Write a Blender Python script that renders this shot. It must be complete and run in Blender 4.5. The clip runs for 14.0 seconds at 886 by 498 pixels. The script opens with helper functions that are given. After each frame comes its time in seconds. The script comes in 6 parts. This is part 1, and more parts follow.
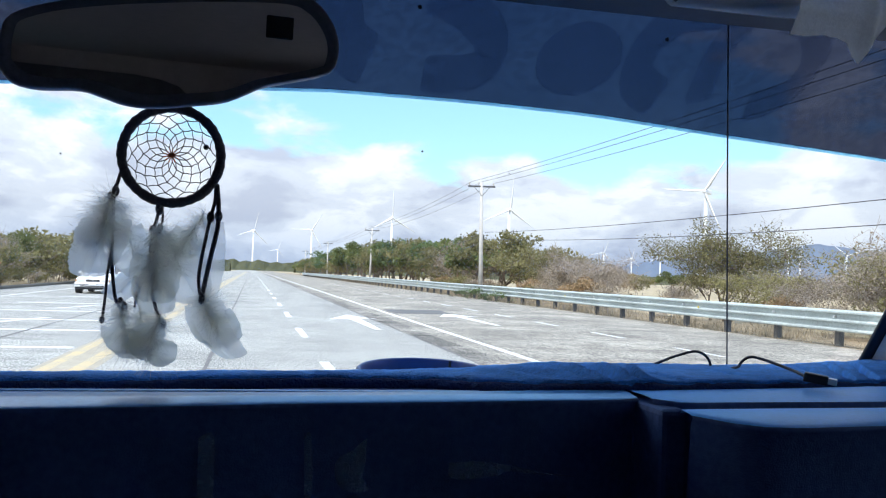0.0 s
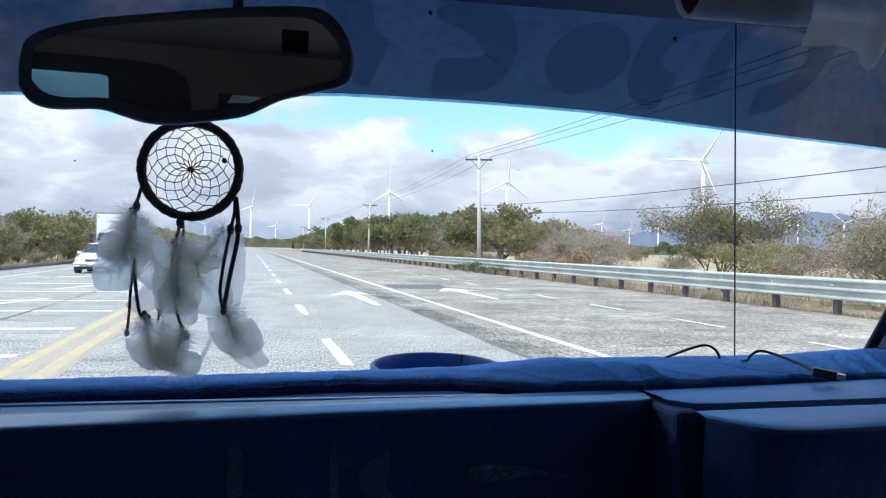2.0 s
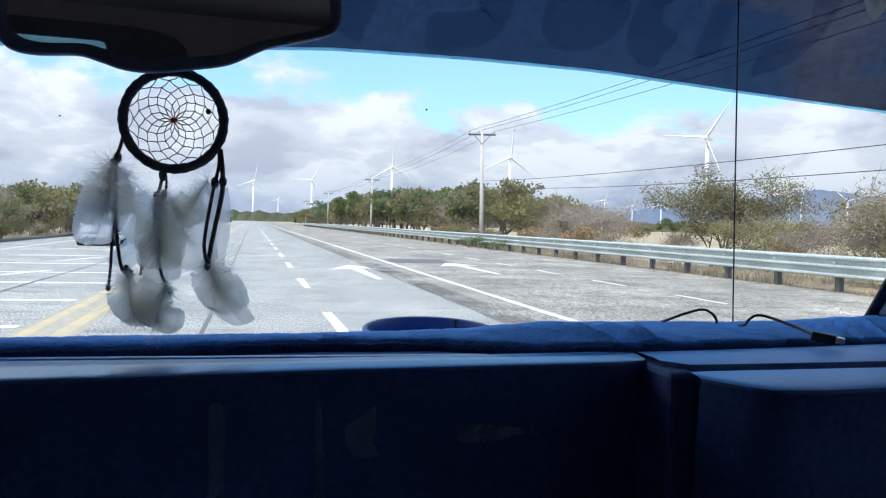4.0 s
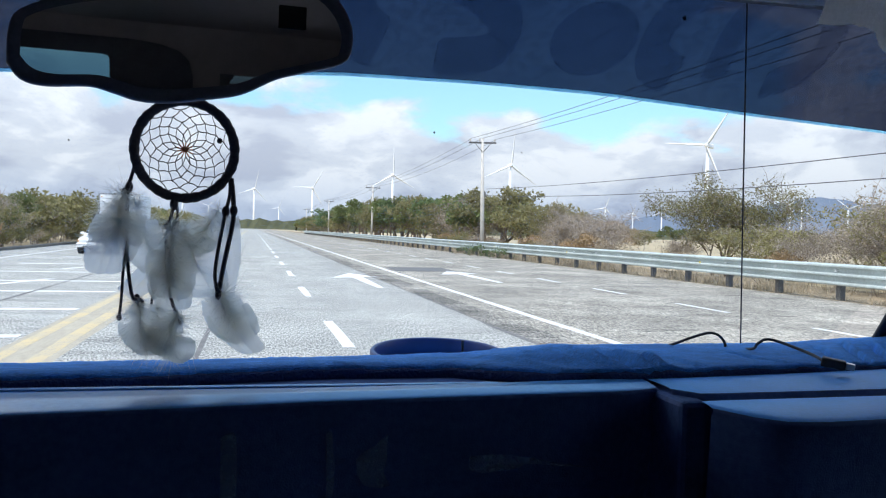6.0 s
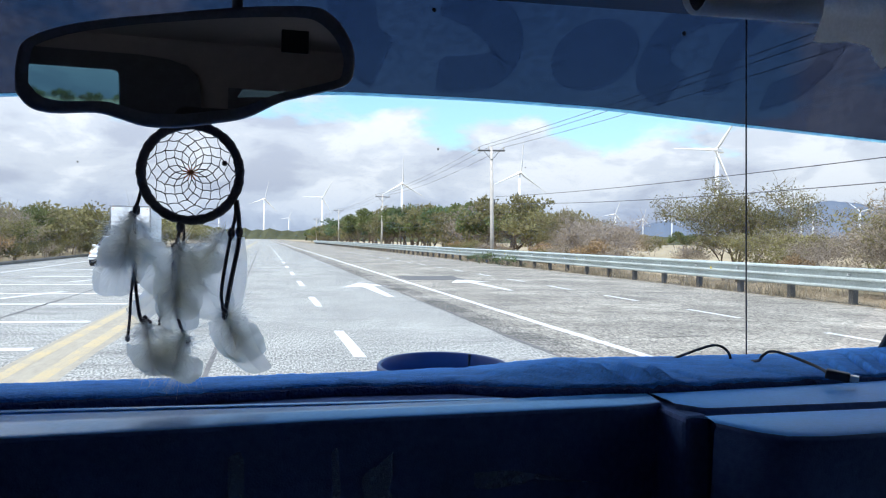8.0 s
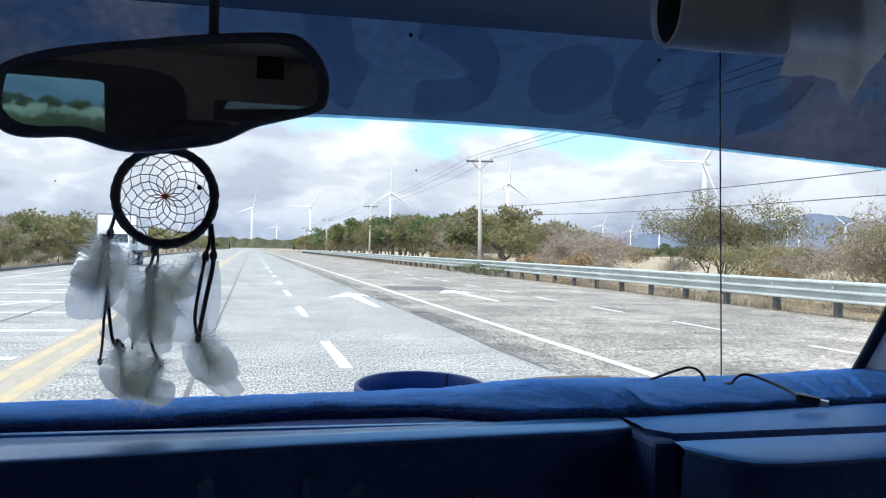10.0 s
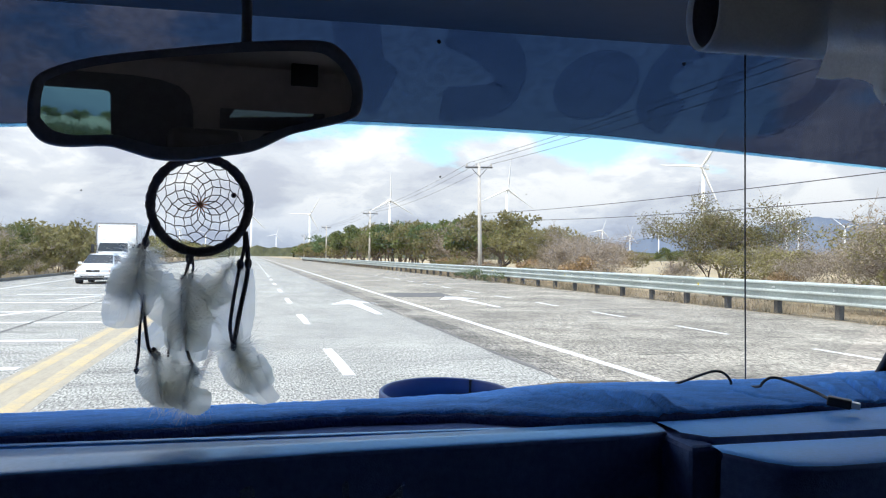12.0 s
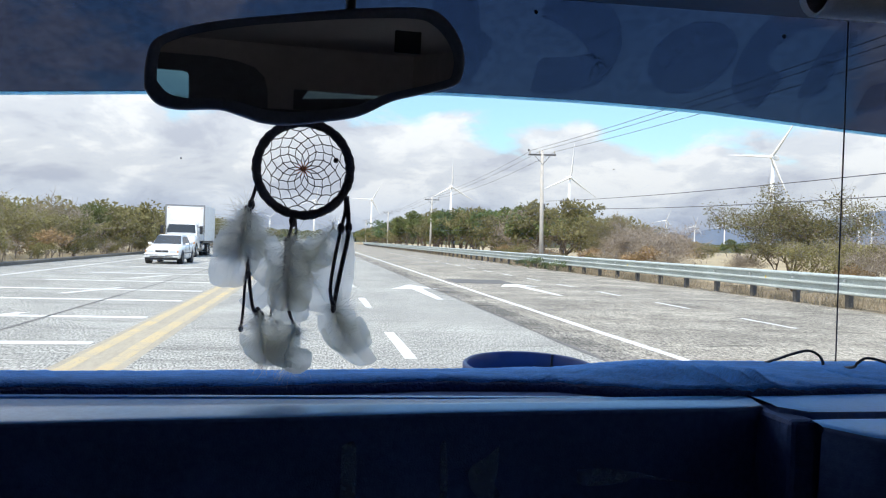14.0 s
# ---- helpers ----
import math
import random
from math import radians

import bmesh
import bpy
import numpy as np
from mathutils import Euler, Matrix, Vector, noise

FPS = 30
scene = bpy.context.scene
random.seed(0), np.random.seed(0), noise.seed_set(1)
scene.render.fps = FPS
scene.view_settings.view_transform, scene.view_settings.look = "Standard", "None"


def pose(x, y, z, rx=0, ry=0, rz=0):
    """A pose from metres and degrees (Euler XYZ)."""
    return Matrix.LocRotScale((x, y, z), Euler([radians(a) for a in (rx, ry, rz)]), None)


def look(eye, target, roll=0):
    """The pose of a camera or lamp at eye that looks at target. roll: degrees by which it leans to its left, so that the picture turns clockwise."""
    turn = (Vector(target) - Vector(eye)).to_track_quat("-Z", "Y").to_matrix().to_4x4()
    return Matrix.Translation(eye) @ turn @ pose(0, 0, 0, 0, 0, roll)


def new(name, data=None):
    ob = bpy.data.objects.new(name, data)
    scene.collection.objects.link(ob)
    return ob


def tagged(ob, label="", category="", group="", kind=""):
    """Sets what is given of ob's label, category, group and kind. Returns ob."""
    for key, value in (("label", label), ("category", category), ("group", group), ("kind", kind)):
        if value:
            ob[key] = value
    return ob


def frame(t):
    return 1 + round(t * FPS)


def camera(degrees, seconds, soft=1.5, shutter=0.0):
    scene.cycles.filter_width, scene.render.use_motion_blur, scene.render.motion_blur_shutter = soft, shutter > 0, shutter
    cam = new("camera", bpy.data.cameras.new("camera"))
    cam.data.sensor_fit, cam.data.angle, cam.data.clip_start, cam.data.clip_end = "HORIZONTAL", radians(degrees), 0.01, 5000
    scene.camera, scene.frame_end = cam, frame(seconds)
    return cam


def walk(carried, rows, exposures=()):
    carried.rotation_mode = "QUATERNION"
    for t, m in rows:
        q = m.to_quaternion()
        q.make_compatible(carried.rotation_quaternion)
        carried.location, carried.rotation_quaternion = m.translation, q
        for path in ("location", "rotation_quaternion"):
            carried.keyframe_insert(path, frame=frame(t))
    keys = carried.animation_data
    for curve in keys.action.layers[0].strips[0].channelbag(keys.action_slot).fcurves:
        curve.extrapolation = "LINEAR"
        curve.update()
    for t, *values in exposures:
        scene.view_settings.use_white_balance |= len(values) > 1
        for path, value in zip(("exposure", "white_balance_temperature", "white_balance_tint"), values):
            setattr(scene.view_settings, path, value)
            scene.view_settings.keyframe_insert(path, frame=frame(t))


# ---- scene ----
cam = camera(54.0, 14.0, soft=1.2, shutter=0.0)


def eye(x, y, z, yaw, pitch, roll):
    return pose(x, y, z, 90 + pitch, 0, yaw) @ pose(0, 0, 0, 0, 0, roll)


PATH = [
    (0.0, eye(0.021, 0.001, 1.368, -12.35, 1.75, 1.95)),
    (0.5, eye(-0.005, -0.030, 1.398, -12.86, 1.12, 1.02)),
    (1.0, eye(0.006, 0.008, 1.397, -12.68, 1.00, 0.62)),
    (1.5, eye(0.007, -0.014, 1.410, -12.33, 0.08, 1.03)),
    (2.0, eye(0.002, -0.008, 1.397, -12.52, 0.01, 1.03)),
    (2.5, eye(0.010, 0.009, 1.375, -12.27, -0.68, 1.23)),
    (3.0, eye(0.015, 0.010, 1.375, -12.29, -1.10, 1.46)),
    (5.5, eye(0.017, 0.006, 1.396, -12.57, -1.99, 1.34)),
    (6.0, eye(0.008, 0.011, 1.398, -12.35, -1.11, 1.43)),
    (6.5, eye(-0.007, 0.018, 1.393, -11.89, -0.77, 1.44)),
    (7.0, eye(-0.007, 0.004, 1.400, -11.65, -0.56, 1.24)),
    (7.5, eye(0.005, 0.002, 1.405, -11.50, -0.59, 0.78)),
    (10.0, eye(0.023, -0.006, 1.420, -12.45, 0.09, 1.14)),
    (10.5, eye(0.037, -0.012, 1.435, -12.86, 0.64, 0.17)),
    (11.0, eye(0.031, -0.011, 1.431, -13.50, 0.41, -0.13)),
    (11.5, eye(0.011, -0.002, 1.419, -12.99, 0.64, 0.22)),
    (12.0, eye(-0.006, 0.000, 1.419, -12.47, 0.51, 0.63)),
    (12.5, eye(-0.015, 0.007, 1.403, -11.63, -0.34, 0.43)),
    (13.0, eye(-0.048, 0.001, 1.389, -10.11, -0.43, 0.19)),
    (13.5, eye(-0.055, 0.007, 1.382, -9.40, -0.87, 1.23)),
    (14.0, eye(-0.038, -0.001, 1.401, -8.50, -0.43, 1.74)),
]
walk(cam, PATH, [(0.0, 0.13, 6150, 10), (0.5, 0.15, 6250, 10), (1.5, 0.05, 6150, 10), (2.0, 0.02, 6100, 10), (3.0, 0.0, 6100, 10), (6.0, -0.04, 6150, 10), (7.5, 0.0, 6150, 10), (10.0, 0.10, 6300, 10), (11.0, 0.16, 6500, 10), (12.0, 0.09, 6550, 10), (12.5, 0.07, 6600, 10), (13.5, -0.03, 6500, 10), (14.0, -0.02, 6550, 10)])

# ---------- world and sun ----------
SUN_EL, SUN_AZ = radians(52), radians(215)   # azimuth clockwise from the road ahead (+y)
world = bpy.data.worlds.new("world")
scene.world = world
world.use_nodes = True
wn, wl = world.node_tree.nodes, world.node_tree.links
wn.clear()
w_out = wn.new("ShaderNodeOutputWorld")
w_bg = wn.new("ShaderNodeBackground")
w_sky = wn.new("ShaderNodeTexSky")
w_sky.sky_type, w_sky.sun_disc = "NISHITA", False
w_sky.sun_elevation, w_sky.sun_rotation = SUN_EL, SUN_AZ
w_sky.air_density, w_sky.dust_density, w_sky.ozone_density = 1.0, 0.6, 1.0
w_co = wn.new("ShaderNodeTexCoord")
w_sep = wn.new("ShaderNodeSeparateXYZ")
wl.new(w_co.outputs["Generated"], w_sep.inputs[0])


def wmath(op, a, b=None, clamp=False):
    nd = wn.new("ShaderNodeMath")
    nd.operation, nd.use_clamp = op, clamp
    for k, v in enumerate((a, b)):
        if v is None:
            continue
        if isinstance(v, (int, float)):
            nd.inputs[k].default_value = v
        else:
            wl.new(v, nd.inputs[k])
    return nd.outputs[0]


# a bank of cumulus over the horizon that opens into blue higher up
w_flat = wn.new("ShaderNodeMapping")
w_flat.inputs["Scale"].default_value = (1.0, 1.0, 2.3)
w_flat.inputs["Rotation"].default_value = (0, 0, radians(14))
wl.new(w_co.outputs["Generated"], w_flat.inputs["Vector"])


def wnoise(scale, detail, rough, off, warp=0.0):
    mp = wn.new("ShaderNodeMapping")
    mp.inputs["Location"].default_value = off
    wl.new(w_flat.outputs[0], mp.inputs["Vector"])
    nz = wn.new("ShaderNodeTexNoise")
    nz.inputs["Scale"].default_value, nz.inputs["Detail"].default_value = scale, detail
    nz.inputs["Roughness"].default_value, nz.inputs["Distortion"].default_value = rough, warp
    wl.new(mp.outputs[0], nz.inputs["Vector"])
    return nz.outputs[0]


def wramp(fac, stops):
    rp = wn.new("ShaderNodeValToRGB")
    rp.color_ramp.interpolation = "EASE"
    while len(rp.color_ramp.elements) < len(stops):
        rp.color_ramp.elements.new(0.5)
    for el, (p, c) in zip(rp.color_ramp.elements, stops):
        el.position, el.color = p, (*c, 1)
    wl.new(fac, rp.inputs[0])
    return rp.outputs[0]


def wmix(fac, a, b, blend="MIX"):
    mx = wn.new("ShaderNodeMix")
    mx.data_type, mx.blend_type = "RGBA", blend
    for sock, v in (("Factor", fac), ("A", a), ("B", b)):
        if isinstance(v, (int, float)):
            mx.inputs[sock].default_value = v
        elif isinstance(v, tuple):
            mx.inputs[sock].default_value = (*v, 1)
        else:
            wl.new(v, mx.inputs[sock])
    return mx.outputs["Result"]


CLOUD_AT = (0.6, 0.0, 0.35)
height = wmath("MULTIPLY", wmath("SUBTRACT", 0.122, wmath("MINIMUM", w_sep.outputs[2], 0.165)), 2.9)
east = wmath("MAXIMUM", wmath("MINIMUM", wmath("MULTIPLY", w_sep.outputs[0], -0.5), 0.2), -0.08)
cover = wmath("ADD", wmath("ADD", wmath("ADD", wmath("MULTIPLY", wnoise(3.0, 3, 0.5, CLOUD_AT, 0.2), 0.5), wmath("MULTIPLY", wnoise(9.5, 7, 0.56, (3.1, 0.4, 1.7), 0.15), 0.5)), height), east)
cover = wmath("ADD", cover, wmath("MAXIMUM", wmath("MINIMUM", wmath("MULTIPLY", wmath("SUBTRACT", w_sep.outputs[0], 0.40), 1.1), 0.16), 0.0))
shade = wnoise(8.5, 7, 0.6, (7.0, 2.0, 0.3), 0.3)
mask = wramp(cover, [(0.40, (0, 0, 0)), (0.50, (1, 1, 1))])
tone = wramp(shade, [(0.36, (5.8, 6.2, 7.2)), (0.5, (7.5, 7.9, 8.6)), (0.62, (9.4, 9.6, 9.9))])
haze = wramp(w_sep.outputs[2], [(0.0, (0.78, 0.85, 0.97)), (0.08, (1, 1, 1))])
tone = wmix(1.0, tone, haze, "MULTIPLY")
clear = wmix(1.0, w_sky.outputs[0], (1.36, 1.62, 1.64), "MULTIPLY")
# an overcast sky grows brighter towards the zenith
lift = wmath("MULTIPLY_ADD", wmath("MAXIMUM", w_sep.outputs[2], 0.0), 2.1)
lift.node.inputs[2].default_value = 0.88
w_grey = wn.new("ShaderNodeCombineXYZ")
for k in range(3):
    wl.new(lift, w_grey.inputs[k])
w_bg.inputs["Strength"].default_value = 0.1
wl.new(wmix(1.0, wmix(mask, clear, tone), w_grey.outputs[0], "MULTIPLY"), w_bg.inputs["Color"])
wl.new(w_bg.outputs[0], w_out.inputs[0])

sun = new("sun", bpy.data.lights.new("sun", "SUN"))
sun.data.energy, sun.data.angle, sun.data.color = 3.9, radians(1.2), (1.0, 0.94, 0.86)
sun_dir = Vector((math.sin(SUN_AZ) * math.cos(SUN_EL), math.cos(SUN_AZ) * math.cos(SUN_EL), math.sin(SUN_EL)))
sun.matrix_world = look(sun_dir * 50, (0, 0, 0))


# ---------- materials ----------
def mat(name, base, rough=0.6, metal=0.0, speck=0.0, streak=0.15, var=0.25, scale=8.0, fine=60.0, bump=0.0, bump_scale=None, dark=None, spec=0.5, rand=0.0, translucent=0.0, coat=0.0, sheen=0.0, stretch=(1, 1, 1)):
    """A node material with variation at two scales and a fine relief, in object metres."""
    m = bpy.data.materials.new(name)
    m.use_nodes = True
    n, l = m.node_tree.nodes, m.node_tree.links
    b = n["Principled BSDF"]
    b.inputs["Roughness"].default_value, b.inputs["Metallic"].default_value = rough, metal
    b.inputs["Specular IOR Level"].default_value, b.inputs["Coat Weight"].default_value = spec, coat
    b.inputs["Sheen Weight"].default_value, b.inputs["Coat Roughness"].default_value = sheen, min(rough, 0.2)
    co = n.new("ShaderNodeTexCoord")
    mp = n.new("ShaderNodeMapping")
    mp.inputs["Scale"].default_value = stretch
    l.new(co.outputs["Object"], mp.inputs[0])
    n1, n2 = n.new("ShaderNodeTexNoise"), n.new("ShaderNodeTexNoise")
    for nz, s, d in ((n1, scale, 5), (n2, fine, 4)):
        nz.inputs["Scale"].default_value, nz.inputs["Detail"].default_value, nz.inputs["Roughness"].default_value = s, d, 0.6
        l.new(mp.outputs[0], nz.inputs["Vector"])
    mix = n.new("ShaderNodeMix")
    mix.data_type = "FLOAT"
    mix.inputs[0].default_value = 0.5
    l.new(n1.outputs[0], mix.inputs[2])
    l.new(n2.outputs[0], mix.inputs[3])
    rp = n.new("ShaderNodeValToRGB")
    lo = dark or tuple(c * (1 - var) for c in base)
    hi = tuple(min(1, c * (1 + var * 0.7)) for c in base)
    rp.color_ramp.elements[0].position, rp.color_ramp.elements[1].position = 0.36, 0.64
    rp.color_ramp.elements[0].color, rp.color_ramp.elements[1].color = (*lo, 1), (*hi, 1)
    l.new(mix.outputs[0], rp.inputs[0])
    col = rp.outputs[0]
    if speck:
        # gravel grain, and stains drawn out across the road
        for sc, st, lo_f, hi_f, amt in ((46.0, (1, 0.22, 1), 0.39, 0.61, speck), (0.9, (0.5, 0.45, 1), 0.40, 0.66, streak), (0.8, (0.55, 2.2, 1), 0.31, 0.43, streak * 1.5)):
            mp2, nz = n.new("ShaderNodeMapping"), n.new("ShaderNodeTexNoise")
            mp2.inputs["Scale"].default_value = st
            nz.inputs["Scale"].default_value, nz.inputs["Detail"].default_value, nz.inputs["Roughness"].default_value = sc, 3, 0.7
            l.new(co.outputs["Object"], mp2.inputs[0])
            l.new(mp2.outputs[0], nz.inputs["Vector"])
            r2, mu = n.new("ShaderNodeValToRGB"), n.new("ShaderNodeMix")
            r2.color_ramp.elements[0].position, r2.color_ramp.elements[1].position = lo_f, hi_f
            r2.color_ramp.elements[0].color, r2.color_ramp.elements[1].color = (1 - amt, 1 - amt, 1 - amt, 1), (1 + amt * 0.5, 1 + amt * 0.5, 1 + amt * 0.5, 1)
            mu.data_type, mu.blend_type = "RGBA", "MULTIPLY"
            mu.inputs["Factor"].default_value = 1
            l.new(nz.outputs[0], r2.inputs[0])
            l.new(col, mu.inputs["A"])
            l.new(r2.outputs[0], mu.inputs["B"])
            col = mu.outputs["Result"]
    if rand:
        oi = n.new("ShaderNodeObjectInfo")
        hs = n.new("ShaderNodeHueSaturation")
        mr = n.new("ShaderNodeMapRange")
        mr.inputs["To Min"].default_value, mr.inputs["To Max"].default_value = 1 - rand, 1 + rand
        l.new(oi.outputs["Random"], mr.inputs["Value"])
        l.new(mr.outputs[0], hs.inputs["Value"])
        l.new(col, hs.inputs["Color"])
        col = hs.outputs[0]
    l.new(col, b.inputs["Base Color"])
    if bump:
        bp = n.new("ShaderNodeBump")
        bp.inputs["Strength"].default_value = bump
        bp.inputs["Distance"].default_value = 0.01
        if bump_scale:
            n3 = n.new("ShaderNodeTexNoise")
            n3.inputs["Scale"].default_value, n3.inputs["Detail"].default_value = bump_scale, 4
            l.new(mp.outputs[0], n3.inputs["Vector"])
            l.new(n3.outputs[0], bp.inputs["Height"])
        else:
            l.new(n2.outputs[0], bp.inputs["Height"])
        l.new(bp.outputs[0], b.inputs["Normal"])
    if translucent:
        tr = n.new("ShaderNodeBsdfTranslucent")
        l.new(col, tr.inputs[0])
        ms = n.new("ShaderNodeMixShader")
        ms.inputs[0].default_value = translucent
        l.new(b.outputs[0], ms.inputs[1])
        l.new(tr.outputs[0], ms.inputs[2])
        l.new(ms.outputs[0], n["Material Output"].inputs[0])
    return m


def film_mat(name, tint, gloss=0.12, haze=(0.0, 0.0, 0.0)):
    """Clear or tinted pane: what lies behind shows through, with a Fresnel gloss on it."""
    m = bpy.data.materials.new(name)
    m.use_nodes = True
    n, l = m.node_tree.nodes, m.node_tree.links
    n.remove(n["Principled BSDF"])
    tr, gl, fr, ms = n.new("ShaderNodeBsdfTransparent"), n.new("ShaderNodeBsdfGlossy"), n.new("ShaderNodeFresnel"), n.new("ShaderNodeMixShader")
    tr.inputs[0].default_value = (*tint, 1)
    if not gloss:
        l.new(tr.outputs[0], n["Material Output"].inputs[0])
        return m
    gl.inputs["Roughness"].default_value = 0.03
    gl.inputs["Color"].default_value = (gloss * 4, gloss * 4, gloss * 4, 1)
    fr.inputs["IOR"].default_value = 1.3
    l.new(fr.outputs[0], ms.inputs[0])
    l.new(tr.outputs[0], ms.inputs[1])
    l.new(gl.outputs[0], ms.inputs[2])
    last = ms
    if sum(haze):
        df, ad = n.new("ShaderNodeBsdfDiffuse"), n.new("ShaderNodeAddShader")
        df.inputs[0].default_value = (*haze, 1)
        l.new(ms.outputs[0], ad.inputs[0])
        l.new(df.outputs[0], ad.inputs[1])
        last = ad
    l.new(last.outputs[0], n["Material Output"].inputs[0])
    return m


M = {}
M["concrete"] = mat("worn_light_road", (0.405, 0.396, 0.358), 0.92, speck=0.68, var=0.25, scale=0.5, fine=22, bump=0.7, bump_scale=45, stretch=(1, 0.45, 1))
M["asphalt"] = mat("grey_asphalt", (0.350, 0.318, 0.262), 0.92, speck=0.72, streak=0.32, var=0.28, scale=0.45, fine=20, bump=0.8, bump_scale=42, stretch=(1, 0.4, 1))
M["patch"] = mat("dark_asphalt_patch", (0.14, 0.135, 0.13), 0.9, var=0.3, scale=1, fine=20, bump=0.5)
M["worn"] = mat("rough_dark_asphalt", (0.275, 0.252, 0.214), 0.95, speck=0.8, streak=0.5, var=0.35, scale=0.9, fine=24, bump=0.9, bump_scale=45)
M["tar"] = mat("tar_joint", (0.16, 0.15, 0.14), 0.8, var=0.4, scale=2, fine=30)
M["white_line"] = mat("white_road_paint", (0.78, 0.78, 0.76), 0.75, var=0.2, scale=5, fine=26, bump=0.3, dark=(0.50, 0.49, 0.46))
M["tan_band"] = mat("worn_tan_road_band", (0.405, 0.360, 0.275), 0.9, var=0.2, scale=1.2, fine=16, stretch=(1, 0.2, 1))
M["yellow_line"] = mat("faded_yellow_road_paint", (0.52, 0.395, 0.19), 0.8, var=0.25, scale=1.6, fine=22, bump=0.3, dark=(0.38, 0.345, 0.28))
M["kerb"] = mat("kerb_concrete", (0.16, 0.15, 0.13), 0.9, var=0.3, scale=1.5, fine=14)
M["soil"] = mat("dry_grass_field", (0.42, 0.33, 0.21), 0.95, var=0.32, scale=0.06, fine=1.4, bump=0.4, dark=(0.27, 0.23, 0.13))
M["verge"] = mat("dry_verge", (0.29, 0.22, 0.135), 0.95, var=0.4, scale=0.6, fine=9, bump=0.6, dark=(0.14, 0.115, 0.07))
M["dry_grass"] = mat("dry_grass", (0.40, 0.335, 0.235), 0.9, var=0.5, scale=0.8, fine=6, translucent=0.3)
M["steel"] = mat("galvanised_steel", (0.50, 0.56, 0.555), 0.5, 0.1, var=0.22, scale=1.2, fine=16, bump=0.1)
M["post"] = mat("weathered_post", (0.13, 0.13, 0.13), 0.7, 0.3, var=0.35, scale=3, fine=24, rand=0.15)
M["reflector"] = mat("yellow_reflector", (0.8, 0.62, 0.06), 0.4, var=0.1)
M["bark"] = mat("bark", (0.17, 0.13, 0.10), 0.95, var=0.4, scale=4, fine=30, bump=0.5)
M["pale_bark"] = mat("pale_bark", (0.34, 0.29, 0.25), 0.95, var=0.3, scale=4, fine=30, bump=0.4)
M["leaf_green"] = mat("green_leaves", (0.15, 0.178, 0.058), 0.7, var=0.45, scale=0.9, fine=7, rand=0.2, translucent=0.35)
M["leaf_olive"] = mat("olive_leaves", (0.25, 0.227, 0.098), 0.75, var=0.4, scale=0.9, fine=7, rand=0.2, translucent=0.35)
M["leaf_dry"] = mat("dry_brush_twigs", (0.33, 0.272, 0.195), 0.9, var=0.35, scale=0.9, fine=7, rand=0.18, translucent=0.2)
M["leaf_rust"] = mat("rust_brush_leaves", (0.37, 0.255, 0.135), 0.85, var=0.4, scale=0.9, fine=7, rand=0.18, translucent=0.3)
M["leaf_deep"] = mat("deep_green_leaves", (0.12, 0.17, 0.07), 0.65, var=0.45, scale=0.9, fine=7, rand=0.15, translucent=0.35)
M["turbine"] = mat("turbine_white", (0.80, 0.81, 0.82), 0.45, var=0.05, scale=0.05, fine=0.6)
M["pole"] = mat("concrete_pole", (0.56, 0.53, 0.49), 0.85, var=0.18, scale=2, fine=18)
M["dark_steel"] = mat("dark_steel", (0.12, 0.12, 0.12), 0.6, 0.5, var=0.3)
M["wire"] = mat("wire", (0.07, 0.07, 0.075), 0.6, var=0.2)
# the haze of distance is mixed into the hill's base colour
M["hill"] = mat("haze_coloured_hill", (0.155, 0.185, 0.235), 1.0, var=0.05, scale=0.004, fine=0.02, spec=0.0)
M["far_scrub"] = mat("far_scrub", (0.10, 0.105, 0.065), 1.0, var=0.35, scale=0.02, fine=0.2, spec=0.0)
# vehicles
M["white_paint"] = mat("white_vehicle_paint", (0.80, 0.81, 0.82), 0.25, var=0.05, scale=1, fine=8, coat=0.5)
M["grey_paint"] = mat("grey_bumper_paint", (0.36, 0.38, 0.40), 0.5, var=0.1, scale=1, fine=8)
M["box_panel"] = mat("white_box_panel", (0.78, 0.80, 0.82), 0.45, var=0.06, scale=0.8, fine=6)
M["vehicle_glass"] = mat("dark_vehicle_glass", (0.02, 0.03, 0.042), 0.08, var=0.1, spec=0.35)
M["chrome"] = mat("chrome", (0.6, 0.6, 0.61), 0.2, 1.0, var=0.1)
M["tyre"] = mat("tyre_rubber", (0.025, 0.025, 0.026), 0.85, var=0.3)
M["black_plastic"] = mat("black_plastic", (0.02, 0.021, 0.024), 0.45, var=0.3)
M["head_lens"] = mat("headlight_lens", (0.65, 0.67, 0.7), 0.12, var=0.1, spec=0.8)
M["amber"] = mat("amber_lens", (0.7, 0.3, 0.04), 0.3, var=0.1)
M["plate"] = mat("number_plate", (0.75, 0.75, 0.74), 0.4, var=0.05)
# cabin
M["plush"] = mat("blue_plush", (0.070, 0.30, 0.78), 0.95, var=0.28, scale=26, fine=260, bump=0.6, bump_scale=330, sheen=0.04, dark=(0.045, 0.18, 0.50), stretch=(1, 2.2, 1))
# plush in navy, the front edge's shade put into the colour
M["low_edge"] = mat("navy_plush_edge_shade", (0.018, 0.045, 0.16), 0.95, var=0.4, scale=40, fine=300, bump=0.6, bump_scale=330)
# ledge and glovebox tops: blue of the reflected light put into the vinyl colour
M["dash"] = mat("sky_lit_ledge_vinyl", (0.08, 0.29, 0.66), 0.24, var=0.12, scale=14, fine=180, bump=0.04, bump_scale=700, spec=0.75)
